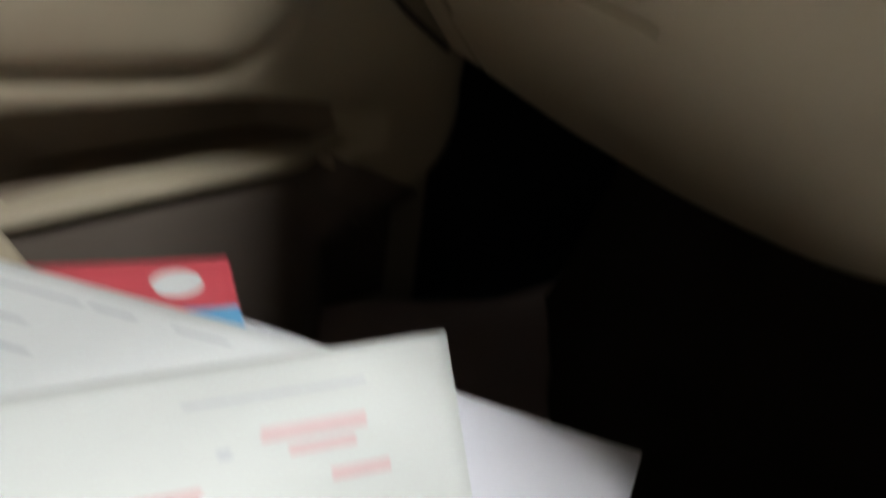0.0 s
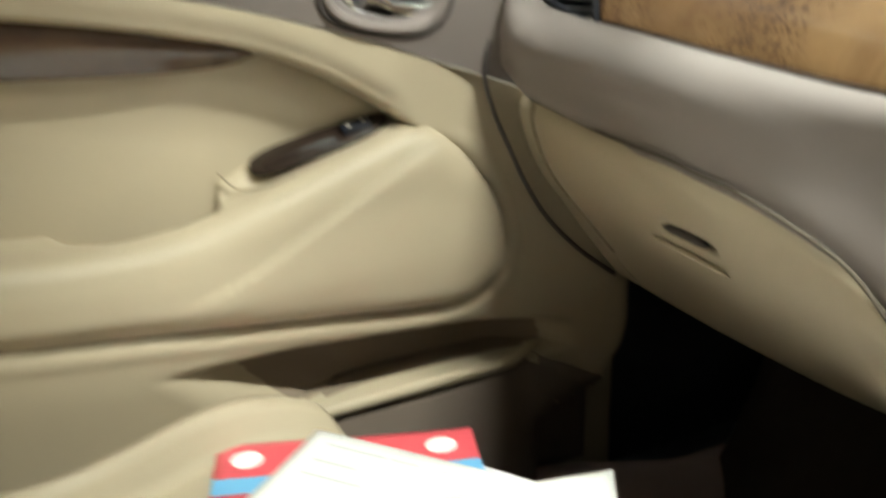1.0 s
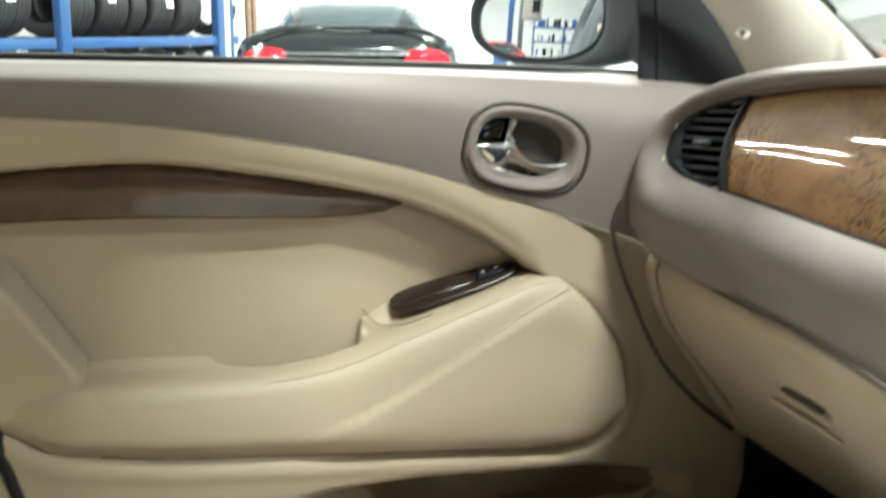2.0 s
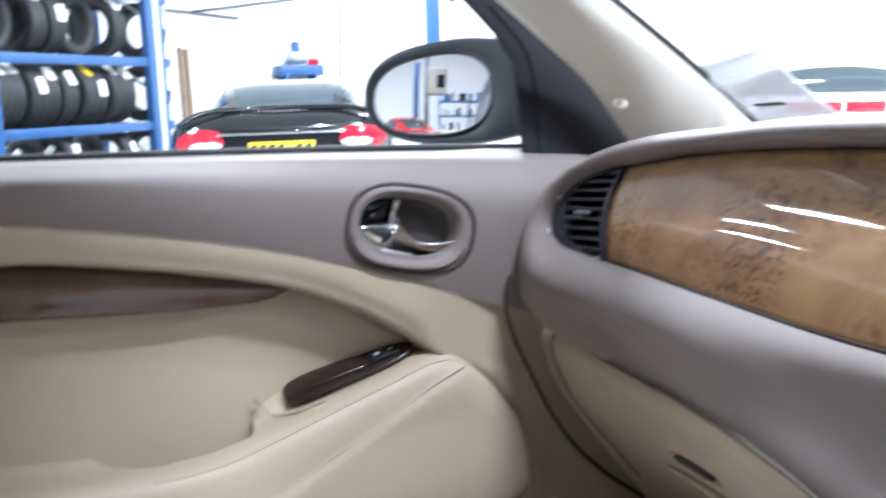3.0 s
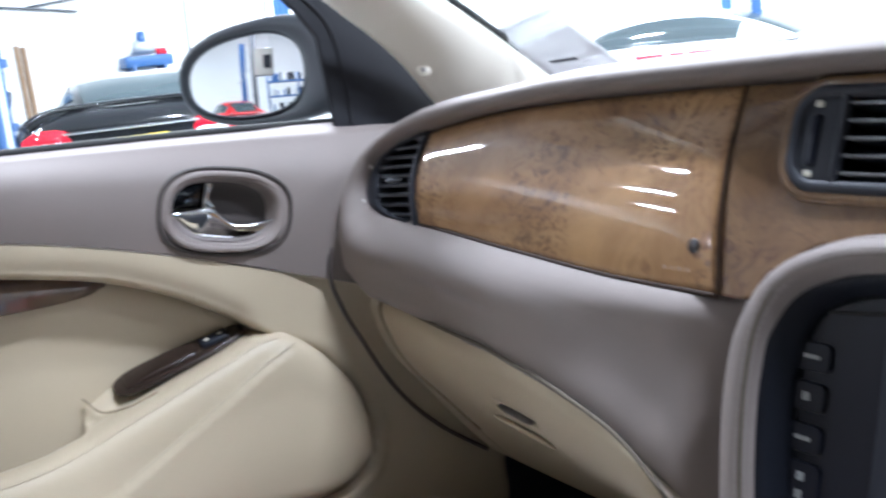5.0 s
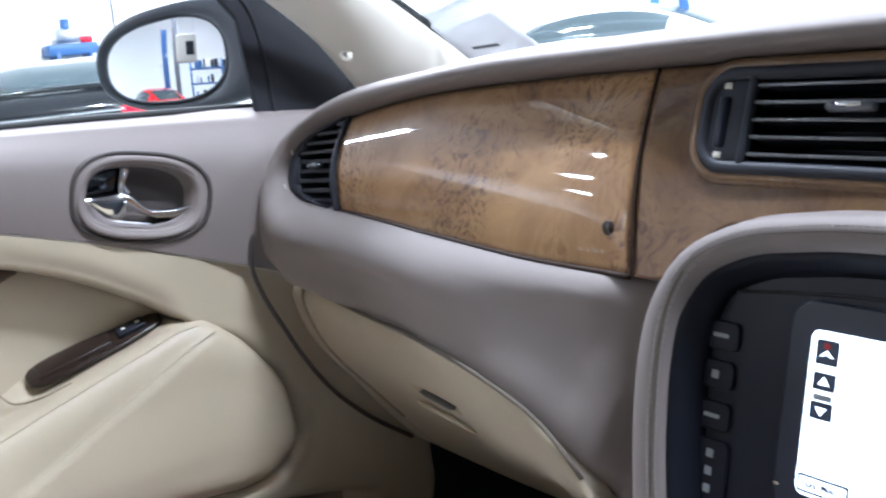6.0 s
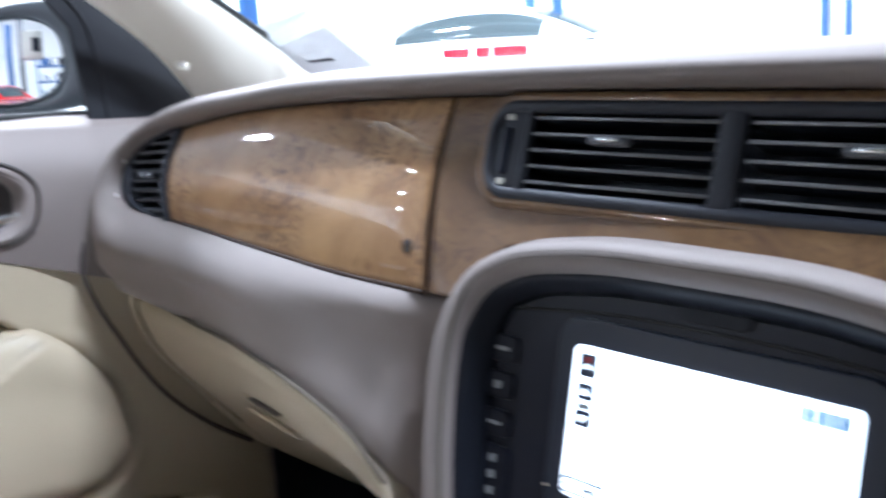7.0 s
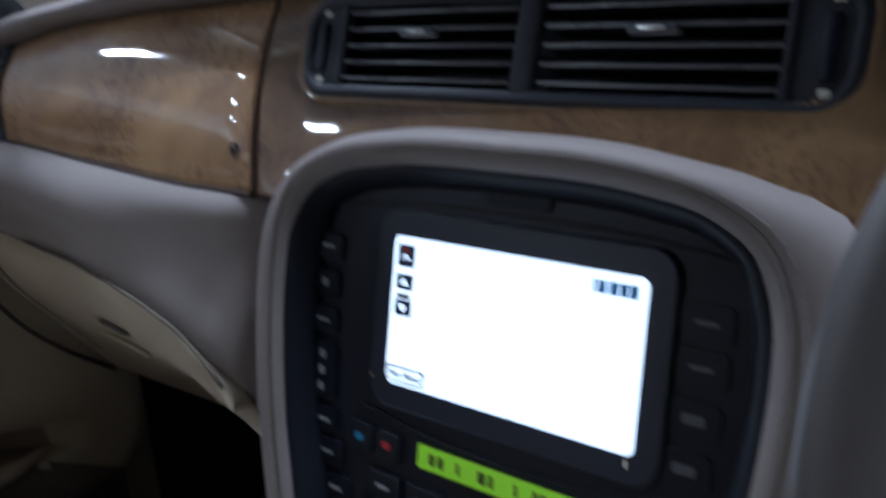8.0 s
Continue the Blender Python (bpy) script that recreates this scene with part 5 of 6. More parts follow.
def tube_light(x, y, rz, power=1.0, half=0.58, z=CEIL - 0.35):
    """A hanging fitting with two tubes; half: half a tube's length."""
    gap, rad = (0.045, 0.018) if half > 0.5 else (0.075, 0.030)
    t = thing("ceiling_light", "twin fluorescent tube light hanging from the ceiling", "ceiling light", (x, y, z), group="workshop lights", rz=rz)
    m = pose(x, y, z, 0, 0, rz)
    q = part("fitting", box_bm(2 * half + 0.09, 2 * gap + 0.07, 0.05, (0, 0, 0.05), 0.01), WHITE, t)
    q.data.transform(m)
    q.matrix_parent_inverse = t.matrix_world.inverted()
    for s in (-1, 1):
        g = part("glow_tube", tube_mesh("glow_tube", [(-half, s * gap, 0.012), (half, s * gap, 0.012)], rad, sides=10), TUBEGLOW, t, "lit white tube")
        g.data.transform(m)
    for s in (0.8 * -half, 0.8 * half):
        g = part("hanger", tube_mesh("hanger", [(s, 0, 0.07), (s, 0, CEIL - z + 0.01)], 0.008, sides=6), WHITE, t)
        g.data.transform(m)
    la = bpy.data.lights.new("tube_pair", "AREA")
    la.shape, la.size, la.size_y, la.energy, la.color = "RECTANGLE", 2 * half, 2 * gap + 0.02, LAMP_W * power, (1.0, 0.99, 0.985)
    lo = new("tube_pair_light", la)
    lo.matrix_world = m @ Matrix.Translation((0, 0, -0.012))
    return t


# fittings at (1.8, 1.0) and (4.0, 4.0) are unseen, added to light the door
for x, y, power, rz in ((-6.3, -3.1, 0.5, 0), (-8.9, -5.0, 0.5, 0), (-11.6, -7.4, 0.6, -20), (-8.1, -0.85, 0.5, 0), (-8.8, -1.9, 0.5, 0), (-5.0, -9.0, 0.8, 0), (-9.5, -11.5, 0.9, 0), (-4.9, 3.2, 1.2, 0), (-8.6, 4.2, 1.5, 0), (-4.9, 7.4, 1.5, 0), (-9.8, 8.8, 1.8, 0),
                        (-1.6, 10.0, 1.8, 0), (-1.2, -11.5, 0.8, 0), (1.8, 1.0, 0.85, 90), (4.0, 4.0, 0.55, 90), (-2.7, 0.9, 0.66, 0)):
    tube_light(x, y, rz, power, 0.36 if power in (0.5, 0.6) else 0.58)


# tyre racks
def tyre_mesh(R=0.325, w=0.215, n=30):
    prof = [(R * 0.62, -w * 0.38), (R * 0.72, -w * 0.5), (R * 0.9, -w * 0.5), (R * 0.985, -w * 0.42), (R, -w * 0.28), (R * 0.985, -w * 0.26), (R, -w * 0.22), (R, -w * 0.03), (R * 0.985, 0), (R, w * 0.03), (R, w * 0.22), (R * 0.985, w * 0.26), (R, w * 0.28), (R * 0.985, w * 0.42), (R * 0.9, w * 0.5), (R * 0.72, w * 0.5), (R * 0.62, w * 0.38)]
    P = []
    for k in range(n):
        a = 2 * math.pi * k / n
        P.append([(y, r * math.cos(a), r * math.sin(a)) for r, y in prof])
    P = np.array(P)
    m, c = P.shape[:2]
    faces = [(a * c + b, a * c + (b + 1) % c, ((a + 1) % m) * c + (b + 1) % c, ((a + 1) % m) * c + b) for a in range(m) for b in range(c)]
    return mesh_of("tyre", P.reshape(-1, 3), faces)


TYRE_ME = tyre_mesh()


def rack_tyre(at, axis, label_yaw=0.0, yellow=False):
    """A tyre standing on a shelf with its axle along the way given (degrees in plan)."""
    t = thing("tyre", "black road tyre with paper label on a blue rack", "tyre", at, group="tyres on the racks", rz=axis)
    ob = part("tread", TYRE_ME, TYRE, None)
    ob.parent = t
    if not TYRE_ME.materials:
        TYRE_ME.materials.append(TYRE)
    ob.location = (0, 0, 0.325)
    a = radians(label_yaw)
    lb = part("sticker", box_bm(0.10, 0.012, 0.17, (0, 0, 0), 0.0), YELLOW if yellow else LABEL, None)
    lb.parent = t
    lb.location = (0.02, -0.326 * math.cos(a), 0.325 + 0.326 * math.sin(a))
    lb.rotation_euler = (-a, 0, 0)
    return t


E1 = np.array((-0.735, 0.678))
DEPTH = np.array((-0.678, -0.735))
AX = math.degrees(math.atan2(E1[1], E1[0]))
rng = random.Random(5)
for bay, origin in enumerate((np.array((-9.94, 0.0)), np.array((-9.94, 0.0)) - E1 * 2.55)):
    rack = thing("tyre_rack", "tall blue steel tyre rack with three beams", "rack", (*(origin + E1 * 1.2), GROUND), group="tyre racks")
    Rm = basis((*origin, 0.0), (*E1, 0), (0, 0, 1))
    ends = (0.0, 2.46) if bay == 0 else (0.0,)
    for u in ends:
        for d in (0.0, 0.75):
            p = origin + E1 * u + DEPTH * d
            q = box("upright", (0.13, 0.10, 2.96), (0, 0, 1.42), BLUE, rack, 0.01)
            q.data.transform(Matrix.Translation((*p, 0)) @ Matrix.Rotation(radians(AX), 4, "Z"))
        for z in (0.4, 1.2, 2.0):
            a0, a1 = origin + E1 * u, origin + E1 * u + DEPTH * 0.75
            tube("side_brace", [(*a0, z), (*a1, z + 0.5)], 0.018, STEEL, rack, sides=6)
    for z in (0.10, 0.80, 1.52, 2.24):
        for d in (0.0, 0.75):
            a0, a1 = origin + E1 * 0.04 + DEPTH * d, origin + E1 * 2.42 + DEPTH * d
            q = box("beam", (2.40, 0.05, 0.10), (0, 0, 0), BLUE, rack, 0.006)
            q.data.transform(Matrix.Translation((*((a0 + a1) / 2), z)) @ Matrix.Rotation(radians(AX), 4, "Z"))
    if bay == 0:
        for u, w, m in ((2.585, 0.15, PALEBLUE), (2.70, 0.05, BLUE)):
            q = box("end_post", (w, 0.06, 2.96), (0, 0, 1.42), m, rack, 0.006, "pale steel end post")
            q.data.transform(Matrix.Translation((*(origin + E1 * u), 0)) @ Matrix.Rotation(radians(AX), 4, "Z"))
        for z in (0.10, 0.80, 1.52, 2.24):
            for d in (0.05, 0.70):
                q = box("end_beam", (0.40, 0.05, 0.10), (0, 0, 0), BLUE, rack, 0.006)
                q.data.transform(Matrix.Translation((*(origin + E1 * 2.70 + DEPTH * d), z)) @ Matrix.Rotation(radians(AX), 4, "Z"))
        for z in (0.15, 0.85, 1.57):
            rack_tyre((*(origin + E1 * 2.78 + DEPTH * 0.36), z), AX + 4, 20)
    for r, z in enumerate((0.15, 0.85, 1.57, 2.29)):
        u = 0.16
        while u < 2.32:
            turn = rng.random() < 0.28 and r != 1
            p = origin + E1 * (u + (0.2 if turn else 0)) + DEPTH * rng.uniform(0.30, 0.38)
            if u + (0.4 if turn else 0) < 2.34:
                rack_tyre((*p, z), AX + (90 if turn else rng.uniform(-9, 9)), rng.uniform(8, 55), rng.random() < 0.1)
            u += 0.66 if turn else rng.uniform(0.235, 0.26)


# parked coupes
def coupe(name, label, paint, at, heading, lamps=True, wing=False, stripes=False):
    car = thing(name, label, "car", (*at, GROUND), group="cars in the workshop", rz=heading)
    M = pose(*at, GROUND, 0, 0, heading)
    hw = fn([(0.0, 0.72), (0.15, 0.83), (0.7, 0.93), (1.4, 0.92), (2.4, 0.89), (3.4, 0.91), (4.1, 0.84), (4.45, 0.66)])
    top = fn([(0.0, 0.80), (0.12, 0.93), (0.5, 0.965), (1.2, 0.95), (2.4, 0.93), (3.2, 0.88), (4.0, 0.74), (4.45, 0.52)])
    low = fn([(0.0, 0.34), (0.3, 0.24), (2.2, 0.20), (4.2, 0.24), (4.45, 0.32)])
    rows = []
    for s in np.linspace(0, 4.45, 44):
        w, z, l = hw(s), top(s), low(s)
        half = spl([(w * 0.86, l), (w * 0.985, l + 0.10), (w, (l + z) / 2), (w * 0.985, z - 0.13), (w * 0.93, z - 0.04), (w * 0.75, z + 0.005), (0.0, z + 0.025)], 16)
        rows.append([tuple(M @ Vector((s, -a, b))) for a, b in half] + [tuple(M @ Vector((s, a, b))) for a, b in half[-2::-1]])
    sheet("body", np.array(rows), paint, car, 0.01, flip=True, label="")
    part("tail_panel", mesh_of("tail_panel", rows[0], [tuple(range(len(rows[0])))]), paint, car)
    gz = fn([(0.55, 0.955), (0.9, 1.09), (1.35, 1.225), (1.8, 1.285), (2.2, 1.265), (2.6, 1.15), (3.1, 0.92)])
    gw = fn([(0.55, 0.60), (1.3, 0.70), (2.2, 0.71), (3.1, 0.66)])

    def cabin(s, t):
        """t runs over the roof from one sill (-1) to the other (1)."""
        b, z, w = 0.93, gz(s), gw(s)
        k = abs(t)
        half = np.array([(0.0, z), (w * 0.55, z - 0.012), (w * 0.78, z - 0.05), (w * 0.90, b + (z - b) * 0.55), (w * 1.05, b - 0.01)])
        p = spl(half, 41)[int(round(k * 40))]
        return M @ Vector((s, math.copysign(p[0], t), p[1]))
    rows = [[tuple(cabin(s, t)) for t in np.linspace(-1, 1, 41)] for s in np.linspace(0.55, 3.1, 40)]
    sheet("cabin_roof", np.array(rows), paint, car, 0, flip=True)

    def pane(nm, s0, s1, t0, t1, mat=TINT):
        rows = []
        mid = np.array(M @ Vector((1.8, 0, 0.9)))
        for s in np.linspace(s0, s1, 14):
            rows.append([np.array(cabin(s, t)) + 0.010 * (np.array(cabin(s, t)) - mid) / np.linalg.norm(np.array(cabin(s, t)) - mid) for t in np.linspace(t0, t1, 14)])
        return sheet(nm, np.array(rows), mat, car, 0, flip=True)
    pane("rear_window", 0.66, 1.36, -0.56, 0.56).data.update()
    pane("windscreen_pane", 2.42, 3.0, -0.56, 0.56)
    for sg in (-1, 1):
        pane("side_pane", 1.0, 2.58, *sorted((sg * 0.93, sg * 0.66)))
    for s in (0.85, 3.55):
        for sg in (-1, 1):
            tube("wheel", [tuple(M @ Vector((s, sg * 0.72, 0.33))), tuple(M @ Vector((s, sg * 0.93, 0.33)))], 0.33, TYRE, car, sides=24)
    if lamps:
        for sg in (-1, 1):
            rows = []
            for q in np.linspace(0.01, 1, 8):
                rows.append([tuple(M @ Vector((-0.03 + 0.05 * q * q + 0.16 * max(sg * (0.61 * sg + 0.21 * q * math.cos(a)) - 0.61, 0), sg * 0.61 + 0.21 * q * math.cos(a), 0.775 + 0.105 * q * math.sin(a)))) for a in np.linspace(0, 2 * math.pi, 25)[:-1]])
            sheet("tail_lamp", np.array(rows), REDL, car, 0, closed=True, flip=sg > 0, label="red tail lamp")
        # a white ellipse on each tail lamp paints its highlight
        for sg in (-1, 1):
            rows = [[tuple(M @ Vector((-0.037 + 0.012 * q * q, sg * 0.585 + 0.125 * q * math.cos(a), 0.752 + 0.036 * q * math.sin(a)))) for a in np.linspace(0, 2 * math.pi, 21)[:-1]] for q in np.linspace(0.01, 1, 4)]
            sheet("lamp_highlight", np.array(rows), WHITECAR, car, 0, closed=True, flip=sg > 0, label="white patch for the highlight on the tail lamp")
        q = box("number_plate", (0.015, 0.52, 0.115), (-0.035, 0, 0.715), YELLOW, car, 0.003, "yellow number plate with dark bars")
        q.data.transform(M)
        for k in range(7):
            if k != 4:
                b = box("plate_bar", (0.004, 0.038, 0.07), (-0.044, 0.21 - 0.07 * k, 0.715), RUBBER, q, 0.0)
                b.data.transform(M)
        q = box("bumper_trim", (0.02, 1.0, 0.02), (-0.01, 0, 0.84), CHROME, car, 0.004)
        q.data.transform(M)
    if wing:
        tube("rear_wing", [tuple(M @ Vector((0.24 - 0.10 * (y / 0.7) ** 2, y, 1.03 - 0.10 * abs(y / 0.78) ** 6))) for y in np.linspace(-0.78, 0.78, 33)], 0.022, BLACKCAR, car, "black rear wing", sides=8)
        for y in (-0.30, 0.30):
            tube("wing_strut", [tuple(M @ Vector((0.22, y, 0.94))), tuple(M @ Vector((0.22, y, 1.03)))], 0.016, BLACKCAR, car, sides=8)
        q = box("boot_badge", (0.03, 0.20, 0.02), (0.17, 0, 0.952), CHROME, car, 0.006)
        q.data.transform(M)
    if stripes:
        for s, ln in ((1.80, 0.28), (2.08, 0.14), (2.36, 0.34)):
            q = box("side_graphic", (ln, 0.05, 0.09), (s, -0.865, 0.855), REDL, car, 0.004, "red graphic on the flank")
            q.data.transform(M)
    return car


coupe("black_coupe", "black coupe with round red tail lamps and rear wing, parked", BLACKCAR, (-7.53, 2.07), 162.5, wing=True)
coupe("white_coupe", "white sports car with red flank graphics, parked", WHITECAR, (-8.82, 6.89), 20, stripes=True)
coupe("red_coupe", "red sports car parked behind, seen in the mirror", REDCAR, (-3.75, -12.0), 58)

# blue lift posts, wall things
for at, w in (((-6.5, 7.58), 0.36), ((-4.29, 9.09), 0.28), ((-9.96, 4.43), 0.16), ((-8.3, 5.37), 0.18), ((-2.55, -12.4), 0.24)):
    post = thing("lift_post", "blue and white steel vehicle lift post", "lift post", (*at, GROUND), group="lift posts")
    yaw = math.atan2(at[1], at[0])
    for sg in (-1, 1):
        q = box("flange", (0.14, w * 0.26, 3.2), (0, sg * w * 0.37, 1.6), BLUE, post, 0.008)
        q.data.transform(Matrix.Translation((*at, GROUND)) @ Matrix.Rotation(yaw, 4, "Z"))
    q = box("web", (0.06, w * 0.52, 3.15), (0, 0, 1.6), WHITE if w > 0.25 else BLUE, post, 0.004)
    q.data.transform(Matrix.Translation((*at, GROUND)) @ Matrix.Rotation(yaw, 4, "Z"))
    q = box("foot_plate", (0.4, w + 0.2, 0.02), (0, 0, 0.01), BLUE, post, 0.004)
    q.data.transform(Matrix.Translation((*at, GROUND)) @ Matrix.Rotation(yaw, 4, "Z"))
wb = thing("wall_winch", "blue machine with dark motor on a wall bracket", "machine", (-13.0, 3.75, 1.3))
box("tray", (0.35, 0.62, 0.14), (-13.02, 3.75, 1.42), BLUE, wb, 0.02)
for y in (3.55, 3.95):
    box("bracket", (0.36, 0.04, 0.30), (-13.02, y, 1.24), BLUE, wb, 0.004)
tube("motor", [(-13.0, 3.60, 1.60), (-13.0, 3.86, 1.60)], 0.09, STEEL, wb, sides=16)
tube("pump", [(-13.0, 3.72, 1.60), (-13.0, 3.72, 1.80)], 0.06, BLUE, wb, sides=14)
tube("tank", [(-12.98, 3.88, 1.53), (-12.98, 4.02, 1.53)], 0.05, REDL, wb, sides=14)
pk = thing("timber_plank", "brown wooden plank leaning against the rack end", "plank", (-12.3, 2.12, GROUND))
PLANK = material("old_timber", (0.26, 0.17, 0.10), rough=0.8, vary=0.25, scale=6, fine=60)
for dy, h in ((0.0, 1.72), (0.075, 1.70)):
    tube("board", [(-12.2, 2.10 + dy, GROUND), (-12.6, 2.14 + dy, h)], 0.035, PLANK, pk, sides=4)
for nm, pts in (("wall_cable", [(XW + 0.02, 4.46, 4.2), (XW + 0.03, 4.43, 2.5), (XW + 0.02, 4.41, 1.9), (XW + 0.02, 4.38, 1.24)]), ("wall_pipe", [(XW + 0.03, 2.43, 2.21), (XW + 0.03, 4.0, 2.40), (XW + 0.03, 5.4, 2.57)]), ("wall_pipe", [(XW + 0.03, 2.1, 2.235), (XW + 0.03, 2.5, 2.19), (XW + 0.03, 3.03, 2.125)]), ("wall_cable", [(XW + 0.02, 5.55, 4.4), (XW + 0.02, 5.56, 2.2), (XW + 0.02, 5.52, 1.4)]), ("wall_cable", [(XW + 0.02, 10.2, 4.4), (XW + 0.03, 10.22, 2.8), (XW + 0.02, 10.17, 1.5)])):
    c = thing(nm, "thin grey %s clipped along the white wall" % nm.split("_")[1], nm.split("_")[1], pts[0])
    tube("run", spl(pts, 20), 0.014, GREY, c, sides=6)

# seen in the door mirror: heater, shelving
ht = thing("unit_heater", "pale hanging workshop heater with dark grille", "heater", (-1.55, -11.4, 2.3))
box("heater_case", (0.75, 0.6, 0.8), (-1.55, -11.4, 2.35), material("heater_paint", (0.45, 0.45, 0.40), rough=0.5), ht, 0.02)
box("grille", (0.30, 0.03, 0.40), (-1.40, -11.09, 2.35), BLACK, ht, 0.004)
for x in (-1.85, -1.25):
    tube("hanger", [(x, -11.4, 2.74), (x, -11.4, CEIL + 0.01)], 0.012, STEEL, ht, sides=6)
gp = thing("duct_post", "grey steel duct rising beside the heater", "duct", (-2.05, -12.2, GROUND))
box("duct", (0.20, 0.20, CEIL - GROUND), (-2.05, -12.2, (CEIL + GROUND) / 2), GREY, gp, 0.01)
sh = thing("parts_shelving", "blue and white shelving full of small parts", "shelving", (-0.4, -12.6, GROUND))
for x in (-1.5, -0.2, 1.1):
    for y in (-12.35, -12.85):
        tube("upright", [(x, y, GROUND), (x, y, 2.1)], 0.03, BLUE, sh, sides=4)
for z in (0.3, 0.8, 1.3, 1.8):
    box("shelf", (2.7, 0.55, 0.05), (-0.2, -12.6, z), BLUE if z > 1 else WHITE, sh, 0.004)
for k in range(64):
    z = (0.325, 0.825, 1.325, 1.825)[k % 4]
    h, w = rng.uniform(0.12, 0.32), rng.uniform(0.1, 0.26)
    bx = thing("parts_box", "small carton or part on the shelving", "box", (-1.35 + 0.040 * k, -12.5, z), group="parts on the shelving")
    box("carton", (w * 0.7, 0.3, h), (-1.35 + 0.040 * k, -12.5, z + h / 2), rng.choice([LABEL, BLACK, BLACK, BLUE, LABEL, STEEL]), bx, 0.006)

# ---- papers on the seat, paper's reflection in the windscreen ----
PAPER = material("white_paper", (0.80, 0.81, 0.82), rough=0.7, vary=0.02, scale=20, bump=0.05)
PAPER2 = material("lilac_paper", (0.74, 0.73, 0.80), rough=0.7, vary=0.02, bump=0.05)
CARD = material("red_card", (0.72, 0.10, 0.13), rough=0.4, vary=0.05, bump=0)
CARDB = material("blue_print", (0.16, 0.45, 0.74), rough=0.4, vary=0.04, bump=0)
INK = material("grey_ink", (0.62, 0.63, 0.66), rough=0.7, vary=0.2, bump=0)
PINK = material("faint_red_stamp", (0.74, 0.56, 0.57), rough=0.7, vary=0.15, bump=0)


def paper(name, label, corner, along, width, length, z, mat, curl=0.004, seed=1.0, category="paper", down=None):
    """A sheet with a corner, the way of its first edge, and the second edge to the right of it. Returns it and a placing function."""
    t = thing(name, label, category, (*corner, z))
    u = np.array(along, float) / np.linalg.norm(along)
    v = np.array(down or (u[1], -u[0]))

    def on(a, b, up=0.0):
        p = np.array(corner) + u * a + v * b
        return np.array((*p, z + up + curl * noise.noise((p[0] * 9, p[1] * 9, seed)) + curl * 1.2 * math.cos(3 * a / width) * math.exp(-b / 0.05)))
    rows = [[on(a, b) for a in np.linspace(0, width, 22)] for b in np.linspace(0, length, 26)]
    sheet("leaf", np.array(rows), mat, t, 0.0006, flip=True)
    return t, on


def stroke(t, on, a0, a1, b0, b1, mat, name="print_bar"):
    rows = [[on(a, b, 0.0007) for a in np.linspace(a0, a1, 10)] for b in np.linspace(b0, b1, 4)]
    sheet(name, np.array(rows), mat, t, 0, flip=True)


t, on = paper("red_leaflet", "red card with white discs and a blue band on the seat", (-0.641, 0.253), (0.076, 0.204), 0.2177, 0.16, 0.5300, CARD, 0.001, 3.0, "leaflet")
for a in (0.026, 0.188):
    rows = [[on(a + 0.0135 * q * math.cos(g), 0.026 + 0.0135 * q * math.sin(g), 0.0008) for g in np.linspace(0, 2 * math.pi, 25)[:-1]] for q in np.linspace(0.01, 1, 4)]
    sheet("white_disc", np.array(rows), PAPER, t, 0, closed=True, flip=False)
stroke(t, on, 0.0, 0.2177, 0.052, 0.075, CARDB, "blue_band")
t, on = paper("lilac_sheet", "plain lilac-white sheet of paper on the seat", (-0.5054, 0.4346), (0.84, 0.54), 0.21, 0.24, 0.5285, PAPER2, 0.001, 5.0)
t, on = paper("printed_form", "white printed form with grey lines of text", (-0.619, 0.335), (0.171, 0.137), 0.219, 0.297, 0.5322, PAPER, 0.0012, 7.0)
for b0, a0, a1 in ((0.016, 0.02, 0.075), (0.016, 0.080, 0.105), (0.016, 0.125, 0.155), (0.040, 0.02, 0.060), (0.060, 0.02, 0.075), (0.10, 0.03, 0.09)):
    stroke(t, on, a0, a1, b0, b0 + 0.0030, INK)
t, on = paper("stamped_sheet", "grey-white sheet with faint red stamps", (-0.441, 0.517), (0.845, -0.53), 0.20, 0.25, 0.5352, material("grey_white_paper", (0.74, 0.75, 0.74), rough=0.7, vary=0.02, bump=0.05), 0.0010, 11.0, "paper", (-0.25, -0.968))
for a0, b0, w, h in ((0.052, 0.045, 0.010, 0.048), (0.066, 0.050, 0.007, 0.030), (0.085, 0.035, 0.008, 0.026), (0.082, 0.115, 0.010, 0.050), (0.098, 0.120, 0.007, 0.035), (0.115, 0.130, 0.008, 0.038)):
    stroke(t, on, a0, a0 + w, b0, b0 + h, PINK, "stamp")
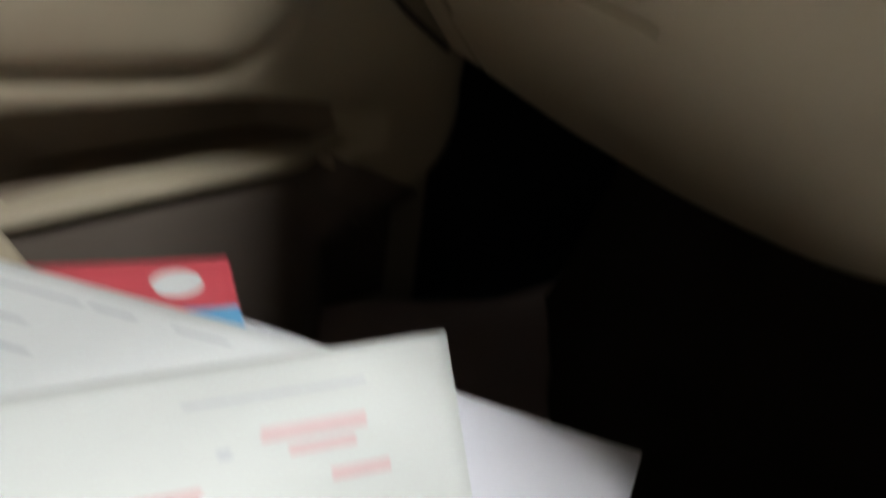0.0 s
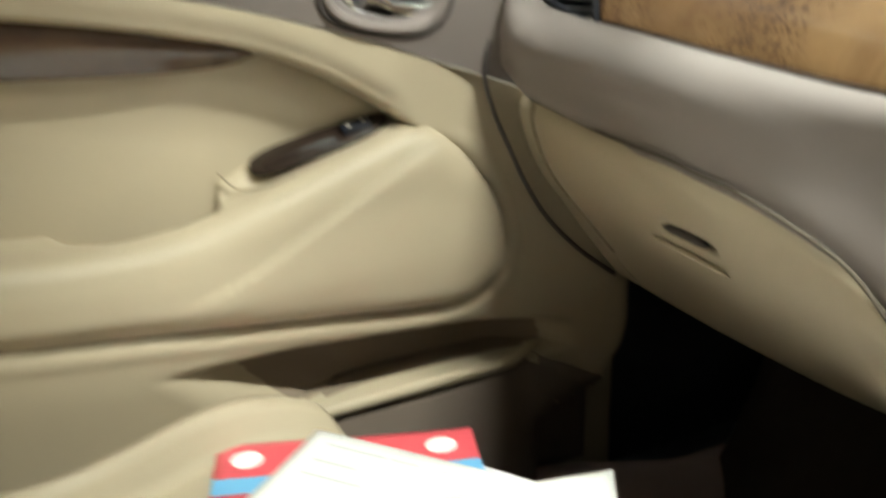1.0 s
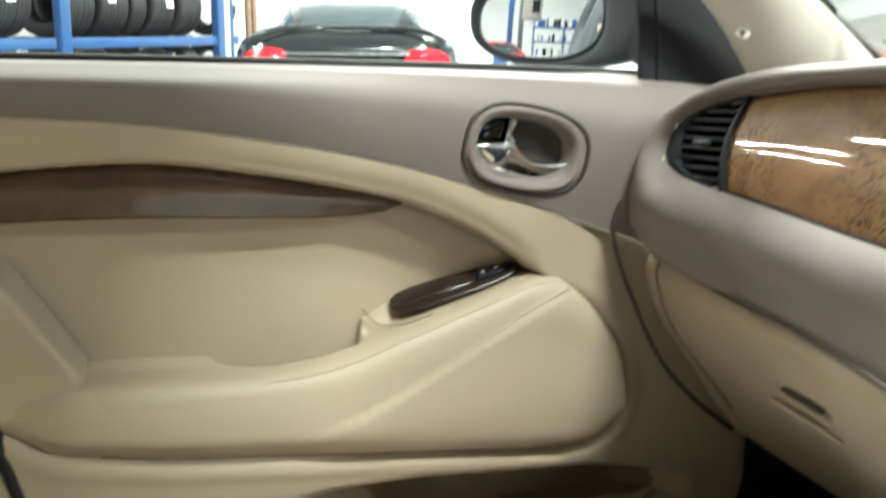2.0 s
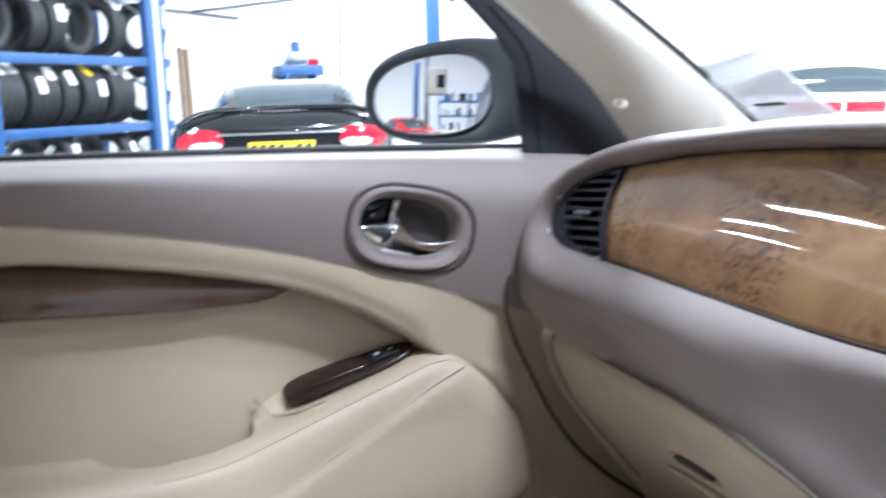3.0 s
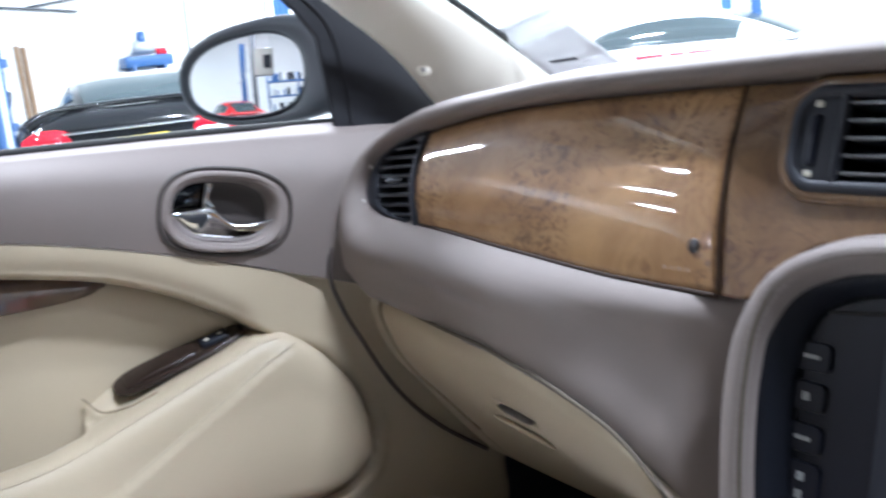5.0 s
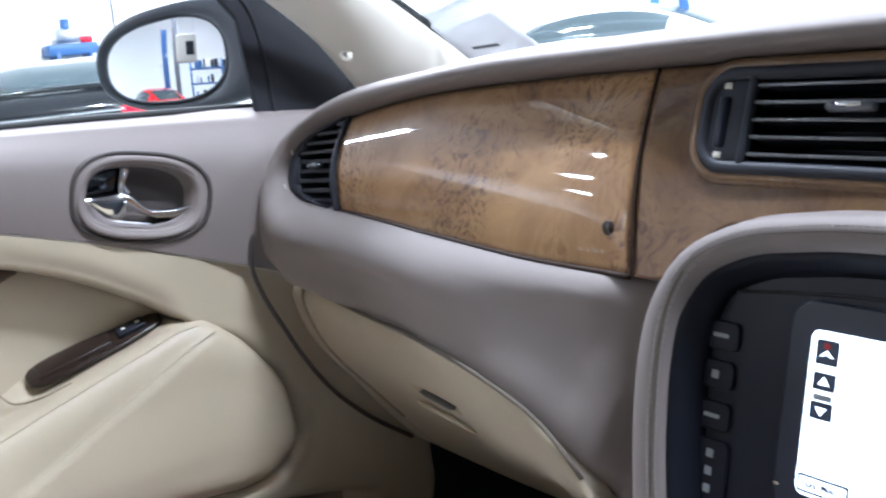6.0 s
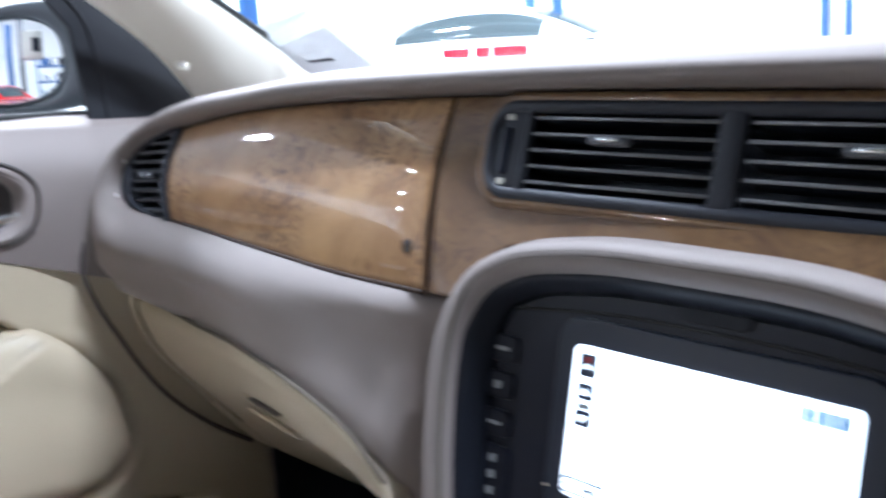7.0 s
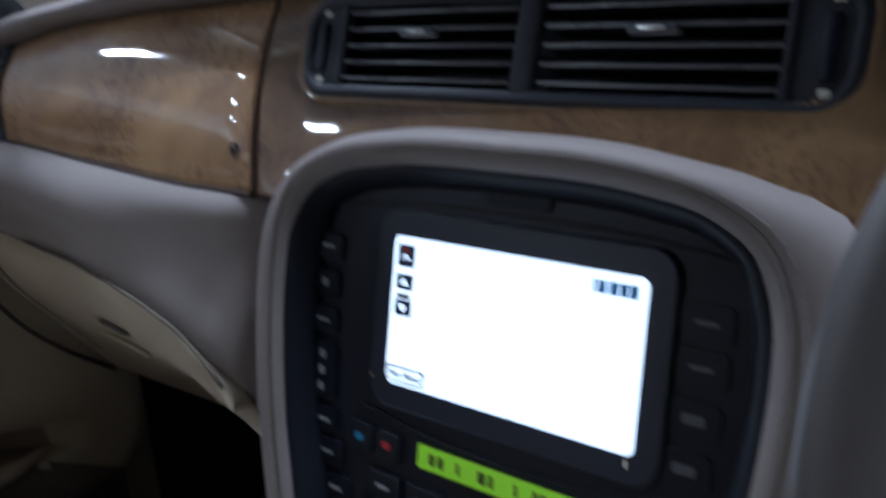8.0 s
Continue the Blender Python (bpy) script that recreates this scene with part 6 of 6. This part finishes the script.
stroke(t, on, 0.028, 0.031, 0.045, 0.13, INK)
stroke(t, on, 0.062, 0.068, 0.105, 0.111, INK)

# ---- translucent sheet in place of a paper's reflection in the windscreen ----
REFLECTED = material("reflected_paper", (0.80, 0.81, 0.84), rough=0.35, vary=0.03, bump=0, alpha=0.72)
sl = thing("paper_reflection", "translucent sheet standing in for a paper's reflection in the windscreen", "paper", (-0.55, 0.85, 0.95))
SQ = [Vector(p) for p in ((-0.660, 0.741, 1.033), (-0.585, 0.762, 1.0515), (-0.513, 0.780, 0.9915), (-0.601, 0.760, 0.990))]   # upper left, upper right, lower right, lower left


def on_sheet(a, b, lift=0.0):
    """A point of the reflection's sheet: a across, b down it."""
    n = (SQ[1] - SQ[0]).cross(SQ[3] - SQ[0]).normalized()
    p = (SQ[0] * (1 - a) + SQ[1] * a) * (1 - b) + (SQ[3] * (1 - a) + SQ[2] * a) * b
    return tuple(p - n * lift + n * 0.003 * math.sin(5 * b + 2 * a))


rows = [[on_sheet(a, b) for a in np.linspace(0, 1, 14)] for b in np.linspace(0, 1.42, 18)]
sheet("leaf", np.array(rows), REFLECTED, sl, 0.0005, flip=False)
for a0, a1, b0, b1, m in ((0.22, 0.58, 0.86, 0.915, GREY), (0.30, 0.85, 0.06, 0.12, INK), (0.15, 0.85, 0.22, 0.24, INK), (0.15, 0.75, 0.30, 0.32, INK), (0.15, 0.8, 0.38, 0.40, INK)):
    for sd in (0.001, -0.001):
        rows = [[on_sheet(a, b, sd) for a in np.linspace(a0, a1, 6)] for b in np.linspace(b0, b1, 3)]
        sheet("print_bar", np.array(rows), m, sl, 0)
tube("frit_band", spl([(-0.66, 0.862, 0.930), (-0.45, 0.985, 0.938), (0.0, 1.085, 0.945), (0.45, 0.985, 0.938), (0.66, 0.862, 0.930)], 40), 0.006, RUBBER, ws, "black lower windscreen edge", sides=8)

ds = copy_thing(seat, pose(0.44 - 0.0, 0.0, 0.2))
ds.matrix_world = pose(0.47, -0.30, 0.2)
tagged(ds, "cream leather driver's seat behind the steering wheel", "seat")
